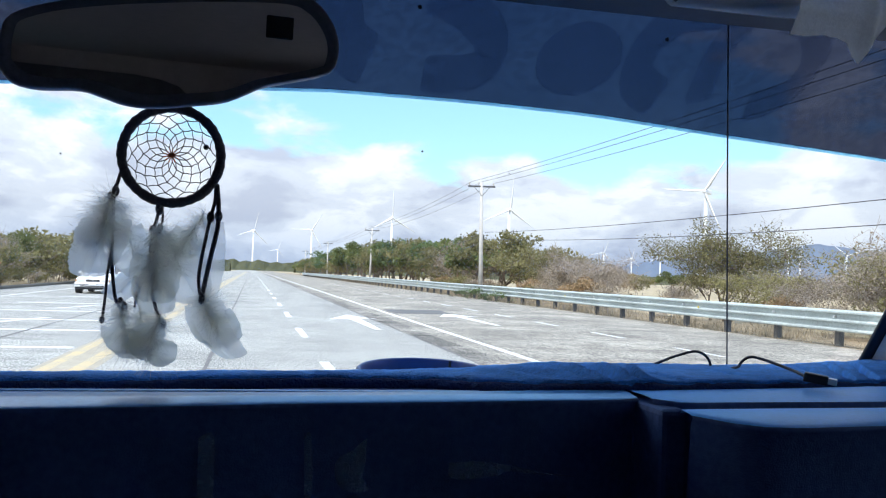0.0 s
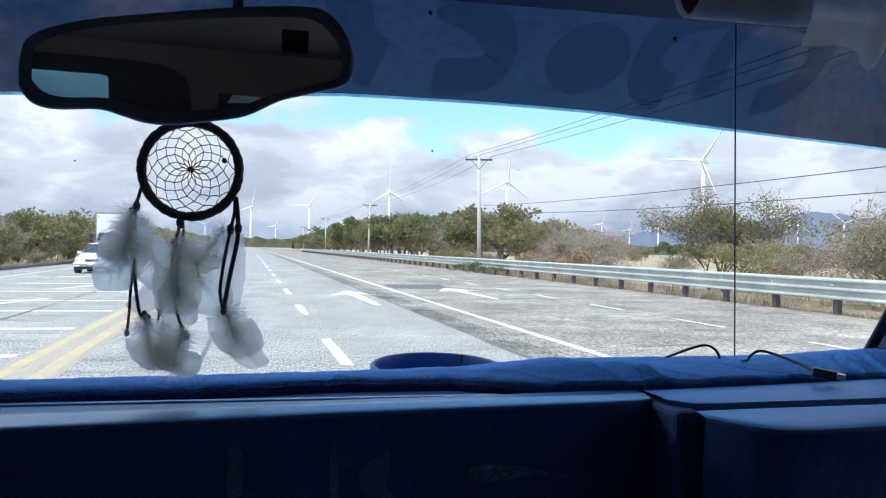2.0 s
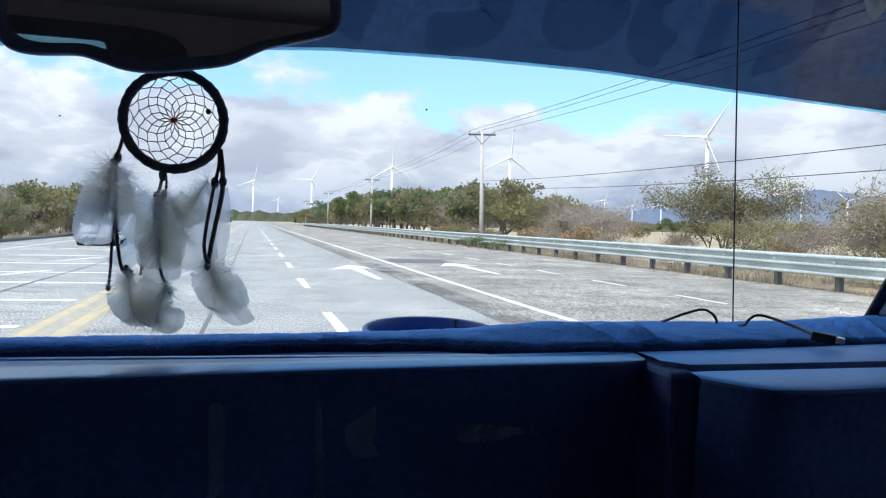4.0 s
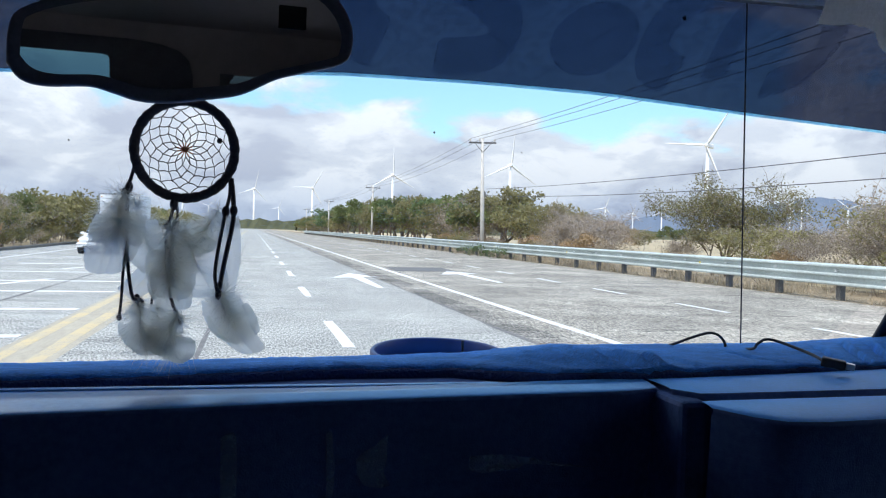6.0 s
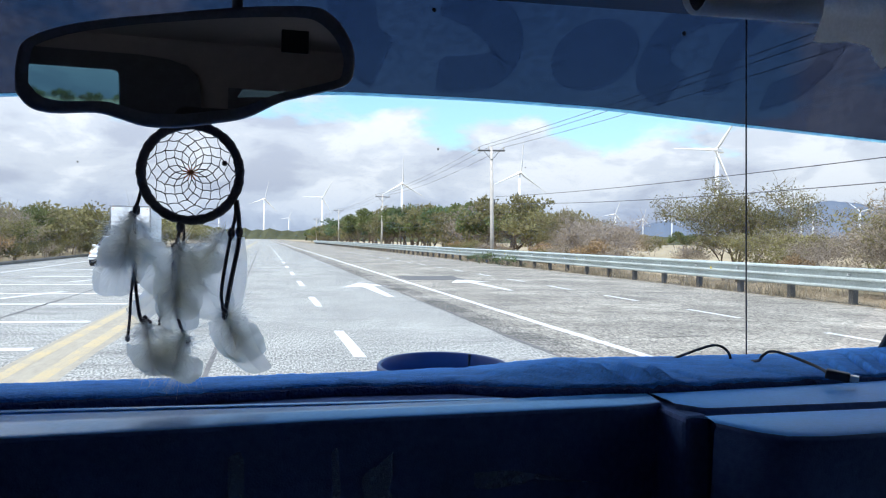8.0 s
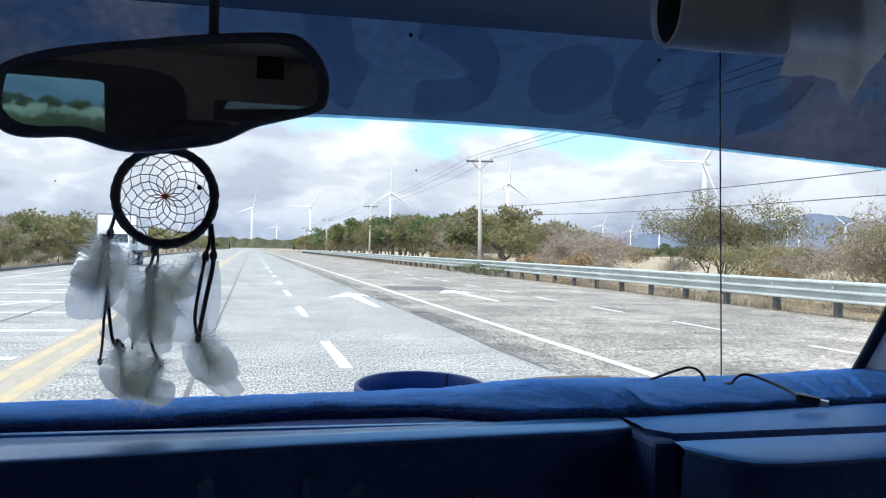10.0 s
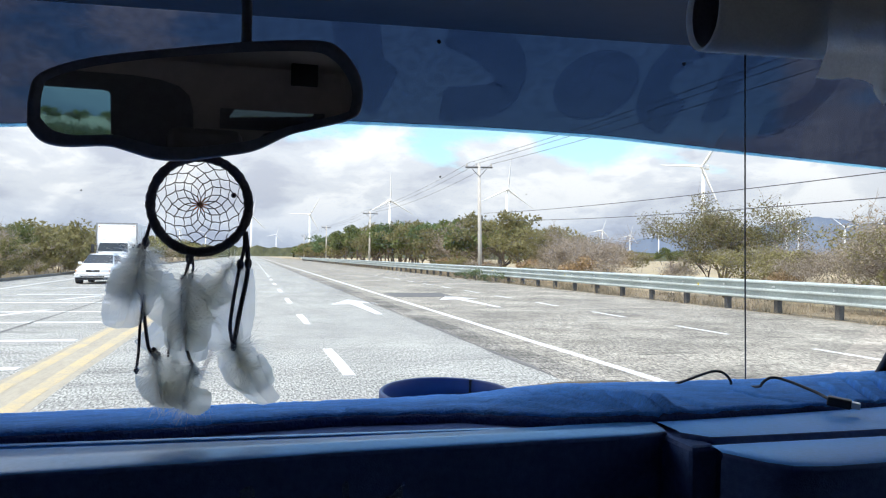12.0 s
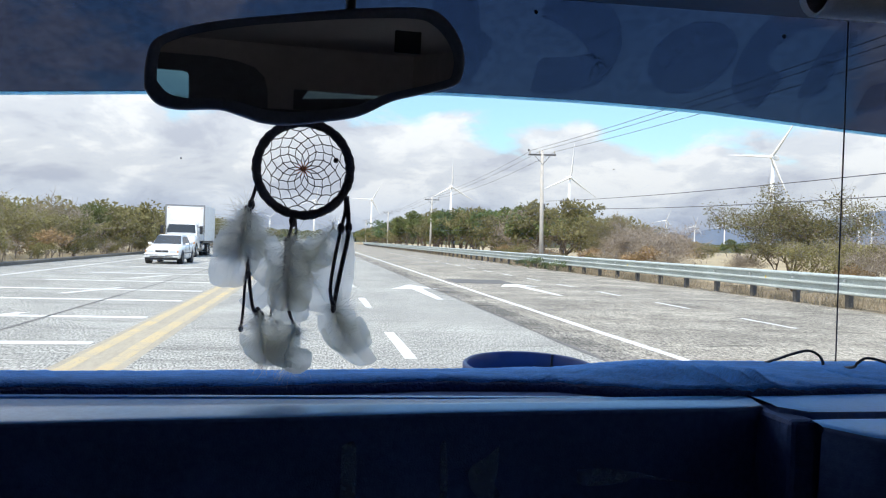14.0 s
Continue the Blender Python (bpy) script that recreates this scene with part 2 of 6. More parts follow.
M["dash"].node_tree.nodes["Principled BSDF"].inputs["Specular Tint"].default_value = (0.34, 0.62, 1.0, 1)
M["dash_top"] = mat("sky_lit_glovebox_vinyl", (0.10, 0.38, 0.90), 0.48, var=0.14, scale=14, fine=180, bump=0.05, bump_scale=700, spec=0.8)
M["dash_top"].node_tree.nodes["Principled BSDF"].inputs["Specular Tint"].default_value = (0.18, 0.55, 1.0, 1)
# the same vinyl darker, with the shade of its fronts in the colour
M["dash_low"] = mat("shaded_dashboard_vinyl", (0.080, 0.132, 0.315), 0.6, var=0.3, scale=10, fine=150, bump=0.15, bump_scale=600, spec=0.15)
# pale colour for the reflections painted on the front panel
M["reflection"] = mat("pale_reflection", (0.19, 0.27, 0.41), 0.7, var=0.5, scale=40, fine=200)
M["rubber"] = mat("black_rubber", (0.032, 0.034, 0.042), 0.6, var=0.2)
M["mirror_case"] = mat("mirror_case", (0.15, 0.16, 0.20), 0.5, var=0.25, scale=20, fine=300, bump=0.1)
M["mirror"] = mat("mirror_glass", (0.87, 0.84, 0.88), 0.015, 1.0, var=0.02)
M["lcd"] = mat("dark_display", (0.016, 0.017, 0.022), 0.2, var=0.1)
M["suede"] = mat("dark_brown_suede", (0.125, 0.11, 0.122), 0.9, var=0.4, scale=60, fine=500, bump=0.4, sheen=0.4)
M["thread"] = mat("web_thread", (0.24, 0.23, 0.24), 0.7, var=0.2, translucent=0.2)
M["orange_thread"] = mat("orange_thread", (0.92, 0.42, 0.20), 0.7, var=0.2, translucent=0.5)
M["feather"] = mat("white_down", (0.97, 0.955, 0.90), 0.9, var=0.03, scale=30, fine=200, translucent=0.85)
def thin_out(m, amount):
    """Lets a share of the light straight through a fine, open surface."""
    n, l = m.node_tree.nodes, m.node_tree.links
    out = n["Material Output"]
    last = out.inputs[0].links[0].from_socket
    tr, ms = n.new("ShaderNodeBsdfTransparent"), n.new("ShaderNodeMixShader")
    ms.inputs[0].default_value = amount
    l.new(last, ms.inputs[1])
    l.new(tr.outputs[0], ms.inputs[2])
    l.new(ms.outputs[0], out.inputs[0])


thin_out(M["feather"], 0.34)
thin_out(M["reflection"], 0.5)
M["felt"] = mat("grey_white_felt", (0.94, 0.94, 0.92), 0.95, var=0.1, scale=40, fine=350, bump=0.25, bump_scale=700, sheen=0.4, translucent=0.48)
M["felt_fuzz"] = mat("felt_fuzz", (0.9, 0.9, 0.9), 0.95, var=0.05, translucent=0.7)
M["pillar"] = mat("grey_pillar_trim", (0.74, 0.75, 0.75), 0.75, var=0.06, scale=20, fine=250, bump=0.2)
M["headliner"] = mat("headliner_cloth", (0.50, 0.465, 0.46), 0.95, var=0.12, scale=30, fine=260, bump=0.3)
M["trim_dark"] = mat("dark_trim", (0.15, 0.155, 0.185), 0.85, var=0.2, scale=20, fine=200)
M["own_paint"] = mat("dark_blue_car_paint", (0.03, 0.06, 0.16), 0.35, var=0.1, scale=2, fine=12, coat=0.5)
M["seat"] = mat("dark_seat_cloth", (0.09, 0.09, 0.10), 0.9, var=0.3, scale=20, fine=200)
M["tape_blue"] = mat("blue_plastic", (0.022, 0.05, 0.17), 0.4, var=0.12, scale=20)
M["metal_plug"] = mat("plug_metal", (0.6, 0.6, 0.6), 0.35, 0.9, var=0.1)
M["speck"] = mat("dirt_speck", (0.03, 0.028, 0.025), 0.9, var=0.2)
M["glass"] = film_mat("windscreen_glass", (0.93, 0.955, 0.96), 0.05)
M["banner"] = film_mat("navy_banner_film", (0.042, 0.049, 0.075), 0.06, (0.009, 0.011, 0.019))
M["banner_mark"] = film_mat("banner_lettering", (0.70, 0.73, 0.80), 0.0)


def mottle(m):
    """Uneven dye and grime of an old film, at two scales."""
    n, l = m.node_tree.nodes, m.node_tree.links
    tr = next(x for x in n if x.type == "BSDF_TRANSPARENT")
    base = tuple(tr.inputs[0].default_value[:3])
    co, cols = n.new("ShaderNodeTexCoord"), None
    for sc, lo, hi in ((9.0, (0.88, 0.93, 0.98), (1.03, 1.03, 1.05)), (120.0, (0.88, 0.88, 0.90), (1.10, 1.10, 1.10))):
        nz, rp, mu = n.new("ShaderNodeTexNoise"), n.new("ShaderNodeValToRGB"), n.new("ShaderNodeMix")
        nz.inputs["Scale"].default_value, nz.inputs["Detail"].default_value = sc, 4
        l.new(co.outputs["Object"], nz.inputs["Vector"])
        rp.color_ramp.elements[0].position, rp.color_ramp.elements[1].position = 0.38, 0.62
        rp.color_ramp.elements[0].color, rp.color_ramp.elements[1].color = (*lo, 1), (*hi, 1)
        l.new(nz.outputs[0], rp.inputs[0])
        mu.data_type, mu.blend_type = "RGBA", "MULTIPLY"
        mu.inputs["Factor"].default_value = 1
        if cols:
            l.new(cols, mu.inputs["A"])
        else:
            mu.inputs["A"].default_value = (*base, 1)
        l.new(rp.outputs[0], mu.inputs["B"])
        cols = mu.outputs["Result"]
    l.new(cols, tr.inputs[0])


mottle(M["banner"])
M["film_edge"] = mat("pale_blue_film_edge", (0.55, 0.82, 0.98), 0.5, var=0.2, translucent=0.92)
M["side_glass"] = film_mat("side_glass", (0.66, 0.69, 0.69), 0.1)
M["rear_glass"] = film_mat("tinted_rear_glass", (0.34, 0.50, 0.53), 0.1)
M["quarter_glass"] = film_mat("grey_rear_glass", (0.22, 0.27, 0.27), 0.1)


# ---------- mesh helpers ----------
def mesh_of(name, bm, material, smooth=False):
    me = bpy.data.meshes.new(name)
    bm.normal_update()
    bm.to_mesh(me)
    bm.free()
    if smooth:
        me.polygons.foreach_set("use_smooth", [True] * len(me.polygons))
    if material:
        me.materials.append(material)
    return me


def part(name, bm, material, parent=None, label="", smooth=False):
    ob = new(name, mesh_of(name, bm, material, smooth))
    ob.parent = parent
    return tagged(ob, label)


def shared(name, me, parent, m):
    ob = new(name, me)
    ob.parent = parent
    ob.matrix_basis = m
    return ob


def raw(name, verts, faces, material, parent=None, smooth=False):
    me = bpy.data.meshes.new(name)
    me.from_pydata(verts, [], faces)
    me.update()
    if smooth:
        me.polygons.foreach_set("use_smooth", [True] * len(me.polygons))
    if material:
        me.materials.append(material)
    ob = new(name, me)
    ob.parent = parent
    return ob


def empty(name, m, label, category, group="", kind=""):
    ob = new(name)
    ob.matrix_basis = m
    return tagged(ob, label, category, group, kind)


def box(x0, x1, y0, y1, z0, z1, bevel=0.0, seg=2, bm=None):
    bm2 = bmesh.new()
    r = bmesh.ops.create_cube(bm2, size=1)
    for v in r["verts"]:
        v.co = Vector(((x0 + x1) / 2 + v.co.x * (x1 - x0), (y0 + y1) / 2 + v.co.y * (y1 - y0), (z0 + z1) / 2 + v.co.z * (z1 - z0)))
    if bevel:
        bmesh.ops.bevel(bm2, geom=list(bm2.edges), offset=bevel, segments=seg, affect="EDGES", profile=0.5)
    return merge(bm, bm2) if bm else bm2


def merge(a, b):
    me = bpy.data.meshes.new("tmp")
    b.to_mesh(me)
    b.free()
    a.from_mesh(me)
    bpy.data.meshes.remove(me)
    return a


def ring_frame(path, k):
    p = path[k]
    t = (path[min(k + 1, len(path) - 1)] - path[max(k - 1, 0)]).normalized()
    a = t.orthogonal() if abs(t.z) > 0.9 else t.cross(Vector((0, 0, 1)))
    a.normalize()
    return p, a, t.cross(a).normalized()


def tube(path, radius, sides=8, bm=None, closed=False):
    """A round bar along a path; radius is a number or one for each point."""
    bm = bm or bmesh.new()
    path = [Vector(p) for p in path]
    rings = []
    n = len(path)
    for k in range(n):
        if closed:
            p = path[k]
            t = (path[(k + 1) % n] - path[k - 1]).normalized()
            a = t.orthogonal() if abs(t.y) < 0.5 else t.cross(Vector((0, 0, 1)))
            a = (Vector((0, 1, 0)) - t * t.y).normalized() if abs(t.y) < 0.9 else a.normalized()
            b = t.cross(a).normalized()
        else:
            p, a, b = ring_frame(path, k)
        r = radius[k] if isinstance(radius, (list, tuple)) else radius
        rings.append([bm.verts.new(p + (a * math.cos(2 * math.pi * i / sides) + b * math.sin(2 * math.pi * i / sides)) * r) for i in range(sides)])
    for k in range(n if closed else n - 1):
        for i in range(sides):
            bm.faces.new((rings[k][i], rings[k][(i + 1) % sides], rings[(k + 1) % n][(i + 1) % sides], rings[(k + 1) % n][i]))
    if not closed:
        bm.faces.new(rings[0][::-1])
        bm.faces.new(rings[-1])
    return bm


def smooth_path(pts, steps=8):
    """Catmull-Rom through points."""
    pts = [Vector(p) for p in pts]
    out = []
    for k in range(len(pts) - 1):
        a, b, c, d = pts[max(k - 1, 0)], pts[k], pts[k + 1], pts[min(k + 2, len(pts) - 1)]
        for i in range(steps):
            t = i / steps
            out.append(0.5 * ((2 * b) + (c - a) * t + (2 * a - 5 * b + 4 * c - d) * t * t + (3 * b - a - 3 * c + d) * t ** 3))
    return out + [pts[-1]]


def plate(outline, lift, thick, bm=None):
    """A flat shape from an outline of (x, y), lying with its top at lift."""
    bm = bm or bmesh.new()
    top = [bm.verts.new((x, y, lift)) for x, y in outline]
    low = [bm.verts.new((x, y, lift - thick)) for x, y in outline]
    bm.faces.new(top)
    bm.faces.new(low[::-1])
    for i in range(len(outline)):
        bm.faces.new((top[i], low[i], low[(i + 1) % len(outline)], top[(i + 1) % len(outline)]))
    bmesh.ops.recalc_face_normals(bm, faces=list(bm.faces))
    return bm


rng = random.Random(7)

# ---------- ground and road ----------
def ground_sheet():
    xs = sorted({-4800, -2500, -1200, -600, -300, -150, -80, -50, -35, -25, -18, -14, 14.6, 17, 20, 25, 32, 42, 60, 90, 150, 300, 600, 1200, 2500, 4800})
    ys = [-1500, -600, -250, -120, -60, -20] + list(range(0, 260, 12)) + [300, 400, 600, 900, 1400, 2200, 3200, 4800]
    verts, faces = [], []
    for y in ys:
        for x in xs:
            z = -0.06
            if x > 15 or x < -15:
                z += 0.25 * noise.noise(Vector((x * 0.05, y * 0.05, 3))) - 0.1
            verts.append((x, y, z))
    w = len(xs)
    for j in range(len(ys) - 1):
        for i in range(w - 1):
            faces.append((j * w + i, j * w + i + 1, (j + 1) * w + i + 1, (j + 1) * w + i))
    ob = raw("ground", verts, faces, M["soil"], smooth=True)
    return tagged(ob, "dry tan grassland reaching to the horizon", "ground", kind="structure")


ground_sheet()
ROAD_L, SEAM, ROAD_R, RAIL_X = -11.6, 3.55, 13.7, 13.85
FAR_Y, NEAR_Y = 900.0, -24.0
tagged(part("road", box(ROAD_L, SEAM, NEAR_Y, FAR_Y, -0.2, 0.0), M["concrete"]), "worn pale grey highway lanes with fine gravel texture", "road", kind="structure")
tagged(part("road", box(SEAM, ROAD_R, NEAR_Y, FAR_Y, -0.2, -0.012), M["asphalt"]), "darker brown-grey asphalt merging lane and shoulder", "road", kind="structure")
tagged(part("verge", box(ROAD_R, 17.5, NEAR_Y, 420, -0.2, -0.02), M["verge"]), "strip of dry soil and straw behind the guardrail", "verge", kind="structure")
tagged(part("kerb", box(ROAD_L - 0.35, ROAD_L, NEAR_Y, 420, -0.2, 0.14, 0.03), M["kerb"]), "low dark concrete kerb along the far road edge", "kerb", kind="structure")

LINE = 0.004
def road_line(name, x, w, y0, y1, material, z=0.0, label="", wob=0.012):
    bm = bmesh.new()
    n = max(2, int((y1 - y0) / 1.5))
    a = [bm.verts.new((x - w / 2 + rng.uniform(-wob, wob), y0 + (y1 - y0) * k / n, z + LINE)) for k in range(n + 1)]
    b = [bm.verts.new((x + w / 2 + rng.uniform(-wob, wob), y0 + (y1 - y0) * k / n, z + LINE)) for k in range(n + 1)]
    for k in range(n):
        bm.faces.new((a[k], b[k], b[k + 1], a[k + 1]))
    return tagged(part(name, bm, material), label, "road marking", kind="structure")


road_line("edge_line", 4.72, 0.16, -22, 420, M["white_line"], -0.012, "solid white edge line on the asphalt")
road_line("centre_band", -2.3, 0.75, -22, 420, M["tan_band"], -0.002, "worn tan strip under the yellow centre lines")
road_line("centre_line", -2.12, 0.17, -22, 420, M["yellow_line"], 0, "faded solid yellow centre line")
road_line("centre_line", -2.52, 0.15, -22, 420, M["yellow_line"], 0, "faded solid yellow centre line")
road_line("tar_joint", SEAM + 0.02, 0.06, -22, 300, M["tar"], 0, "thin dark tar joint between road surfaces", 0.04)
road_line("worn_strip", SEAM + 0.34, 0.5, -22, 300, M["worn"], -0.012, "rough darker strip of asphalt along the joint", 0.1)
road_line("tar_joint", -0.55, 0.05, -22, 300, M["tar"], 0, "thin dark tar joint between road surfaces")
road_line("tar_joint", -4.3, 0.06, -22, 300, M["tar"], 0, "thin dark tar joint between road surfaces")
road_line("far_edge_line", -9.4, 0.14, -22, 420, M["white_line"], 0, "solid white edge line of the oncoming lanes")
for k in range(26):
    y = 10.3 + 7.8 * (k - 1)
    tagged(road_line("lane_dash", 1.15, 0.15, y, y + 3.0, M["white_line"], 0, "short white lane dash on the pale road"), group="lane dashes")
for k in range(34):
    y = 10.4 + 4.7 * (k - 1)
    tagged(road_line("shoulder_dash", 8.95, 0.13, y, y + 2.1, M["white_line"], -0.012, "short thin white dash on the asphalt"), group="shoulder dashes")
for k, (y, w, x0) in enumerate([(7.6, 0.30, -7.6), (11.3, 0.30, -7.6), (14.9, 0.30, -7.6), (18.8, 0.30, -7.6), (22.2, 0.30, -7.6), (26.3, 0.3, -7.6), (31.5, 0.32, -7.6), (38.0, 0.32, -7.6), (46, 0.34, -7.6), (56, 0.35, -7.6), (70, 0.4, -7.6), (88, 0.4, -7.6)]):
    bm = plate([(x0, y - 0.1), (-2.75, y), (-2.75, y + w), (x0, y + w - 0.1)], LINE, 0.002)
    tagged(part("cross_bar", bm, M["white_line"]), "white transverse bar painted across the oncoming lane", "road marking", "transverse bars", "structure")
for y in (13.0, 20.5, 28.0, 36.0, 44.0):
    bm = plate([(-5.7, y), (-5.5, y), (-4.75, y + 2.6), (-4.95, y + 2.6)], LINE + 0.003, 0.002)
    tagged(part("slant_dash", bm, M["white_line"]), "short slanting white dash in the oncoming lane", "road marking", "slanting dashes", "structure")


def arrow(x, y, side, name="lane_arrow"):
    """A lane arrow whose head turns to one side."""
    out = [(0.0, -4.6), (0.16, -4.6), (0.24, 0.4), (0.75, 0.25), (0.05, 2.4), (-0.75, -0.35), (-0.12, -0.1)]
    bm = plate([(x + a * side, y + b) for a, b in out], LINE + (0 if x < SEAM else -0.012), 0.002)
    tagged(part(name, bm, M["white_line"]), "white lane arrow painted on the road", "road marking", "lane arrows", "structure")


arrow(3.0, 25.6, 1)
arrow(6.9, 28.6, 1)
tagged(part("road_patch", plate([(4.95, 30), (7.2, 30.4), (7.3, 33.6), (5.0, 33.2)], LINE - 0.012, 0.002), M["patch"]), "rectangular dark repair patch on the asphalt", "road patch", kind="structure")


# ---------- guardrail ----------
def guardrail():
    rail = empty("guardrail", pose(RAIL_X, 0, 0), "galvanised three-ridged steel guardrail on short posts", "guardrail")
    prof = []
    for c in (0.395, 0.605, 0.815):                     # three flat-crested ridges
        prof += [(0.012, c - 0.050), (0.004, c - 0.046), (-0.094, c - 0.034), (-0.104, c - 0.024), (-0.106, c), (-0.104, c + 0.014), (-0.094, c + 0.024), (0.004, c + 0.050), (0.012, c + 0.056)]
    prof[0] = (-0.045, prof[0][1])
    prof[-1] = (-0.045, prof[-1][1])
    prof[1], prof[-2] = (-0.055, prof[1][1]), (-0.055, prof[-2][1])
    back = [(x + 0.006, z) for x, z in prof[::-1]]
    outline = prof + back
    L = 3.96
    bm = bmesh.new()
    rows = [[bm.verts.new((x + (0.007 if j else 0.0), y, z)) for x, z in outline] for j, y in ((0, -0.06), (1, L + 0.06))]
    n = len(outline)
    for i in range(n):
        bm.faces.new((rows[0][i], rows[0][(i + 1) % n], rows[1][(i + 1) % n], rows[1][i]))
    bmesh.ops.recalc_face_normals(bm, faces=list(bm.faces))
    beam = mesh_of("beam", bm, M["steel"])
    pm = mesh_of("rail_post", box(0.044, 0.19, -0.09, 0.09, -0.25, 0.74, 0.012, 1), M["post"])
    sm = mesh_of("spacer_block", box(0.022, 0.048, -0.07, 0.07, 0.42, 0.78, 0.006, 1), M["post"])
    rm = mesh_of("reflector", box(-0.118, -0.100, -0.03, 0.03, 0.62, 0.69, 0.004, 1), M["reflector"])
    bolt = mesh_of("bolt_plate", box(-0.052, 0.016, -0.028, 0.028, 0.672, 0.728, 0.006, 1), M["turbine"])
    for k in range(-8, 62):
        y = k * L
        shared("beam", beam, rail, pose(0, y, rng.uniform(-0.004, 0.004), 0, 0, rng.uniform(-0.03, 0.03)))
        if k % 3 == 0 and 0 < k < 30:
            shared("reflector", rm, rail, pose(0.0, y + 1.2, 0))
    for k in range(-12, 97):
        shared("rail_post", pm, rail, pose(0, 0.9 + 2.52 * k, 0, rng.uniform(-1, 1), rng.uniform(-1, 1), rng.uniform(-4, 4)))
        shared("spacer_block", sm, rail, pose(0, 0.9 + 2.52 * k, 0))
        shared("bolt_plate", bolt, rail, pose(0, 0.9 + 2.52 * k, 0))


# ---------- dry grass along the rail ----------
def dry_grass():
    g = np.random.RandomState(21)
    n = 24000
    y = 6 + 130 * g.rand(n) ** 1.6
    x = RAIL_X + np.where(g.rand(n) < 0.7, g.normal(0.45, 0.35, n), g.uniform(0.2, 3.5, n))
    x = np.maximum(x, RAIL_X - 0.12)
    clump = np.sin(y * 0.9) * np.sin(y * 0.31 + 2) + 0.5 * np.sin(y * 2.3 + x)
    h = g.uniform(0.05, 0.36, n) * np.clip(0.8 + 0.75 * clump, 0.25, 1.7)
    a = g.uniform(0, math.pi, n)
    w = g.uniform(0.006, 0.018, n)
    lx, ly = g.normal(0, 0.1, n), g.normal(0, 0.1, n)
    z = np.full(n, -0.05)
    v = np.stack([np.stack([x - np.cos(a) * w, y - np.sin(a) * w, z], 1), np.stack([x + np.cos(a) * w, y + np.sin(a) * w, z], 1), np.stack([x + lx, y + ly, z + h], 1)], 1).reshape(-1, 3)
    ob = raw("dry_grass", v.tolist(), np.arange(3 * n).reshape(-1, 3).tolist(), M["dry_grass"])
    tagged(ob, "straw-coloured dry grass under the guardrail", "grass", kind="stuff")


dry_grass()

# ---------- plants ----------
def leaf_quads(rnd, centres, count, size, flat=0.6):
    """Small leaves scattered in clumps."""
    c = np.array([p for p, _ in centres])
    r = np.array([q for _, q in centres])
    g = np.random.RandomState(rnd)
    pick = g.choice(len(c), count, p=r ** 2 / (r ** 2).sum())
    d = g.normal(size=(count, 3))
    d /= np.linalg.norm(d, axis=1, keepdims=True)
    rad = g.uniform(0.25, 1.0, (count, 1)) ** 0.5
    p = c[pick] + d * rad * r[pick][:, None] * np.array([1, 1, flat])
    a = g.normal(size=(count, 3))
    a /= np.linalg.norm(a, axis=1, keepdims=True)
    b = np.cross(a, g.normal(size=(count, 3)))
    b /= np.linalg.norm(b, axis=1, keepdims=True)
    s = size * g.uniform(0.5, 1.4, (count, 1))
    v = np.stack([p - a * s, p + b * s * 0.45, p + a * s, p - b * s * 0.45], 1).reshape(-1, 3)
    f = np.arange(count * 4).reshape(-1, 4)
    return v, f


def grow(rnd, height, spread, levels, trunk_r, lean=0.1, stems=1, low=0.3):
    """Limbs as (path, radii) and the ends on which leaves hang."""
    r = random.Random(rnd)
    limbs, tips = [], []

    def limb(p, d, length, rad, level):
        pts, rads = [p], [rad]
        n = 4
        q = p
        for k in range(n):
            d = (d + Vector((r.gauss(0, 0.16), r.gauss(0, 0.16), r.gauss(0.02, 0.1)))).normalized()
            q = q + d * length / n
            pts.append(q)
            rads.append(max(0.006, rad * (1 - 0.6 * (k + 1) / n)))
        limbs.append((pts, rads))
        if level == 0:
            tips.append(q)
            tips.append(pts[-2])
            return
        for _ in range(r.choice((3, 3, 4))):
            k = r.choice((2, 3, 4, 4))
            az = r.uniform(0, 2 * math.pi)
            out = Vector((math.cos(az) * spread, math.sin(az) * spread, r.uniform(0.15, 0.75)))
            limb(pts[k], (d * 0.55 + out).normalized(), length * r.uniform(0.6, 0.85), rads[k] * 0.75, level - 1)
        if level == 1:
            tips.append(q)

    for s in range(stems):
        d = Vector((r.gauss(0, lean), r.gauss(0, lean), 1)).normalized()
        limb(Vector((r.gauss(0, 0.12) * (stems > 1), r.gauss(0, 0.12) * (stems > 1), -0.15)), d, height * low, trunk_r / (1 + 0.25 * (stems - 1)), levels)
    top = max(t.z for t in tips)
    k = height * 0.9 / top
    limbs = [([Vector((p.x * k, p.y * k, p.z * k)) for p in a], b) for a, b in limbs]
    return limbs, [t * k for t in tips]


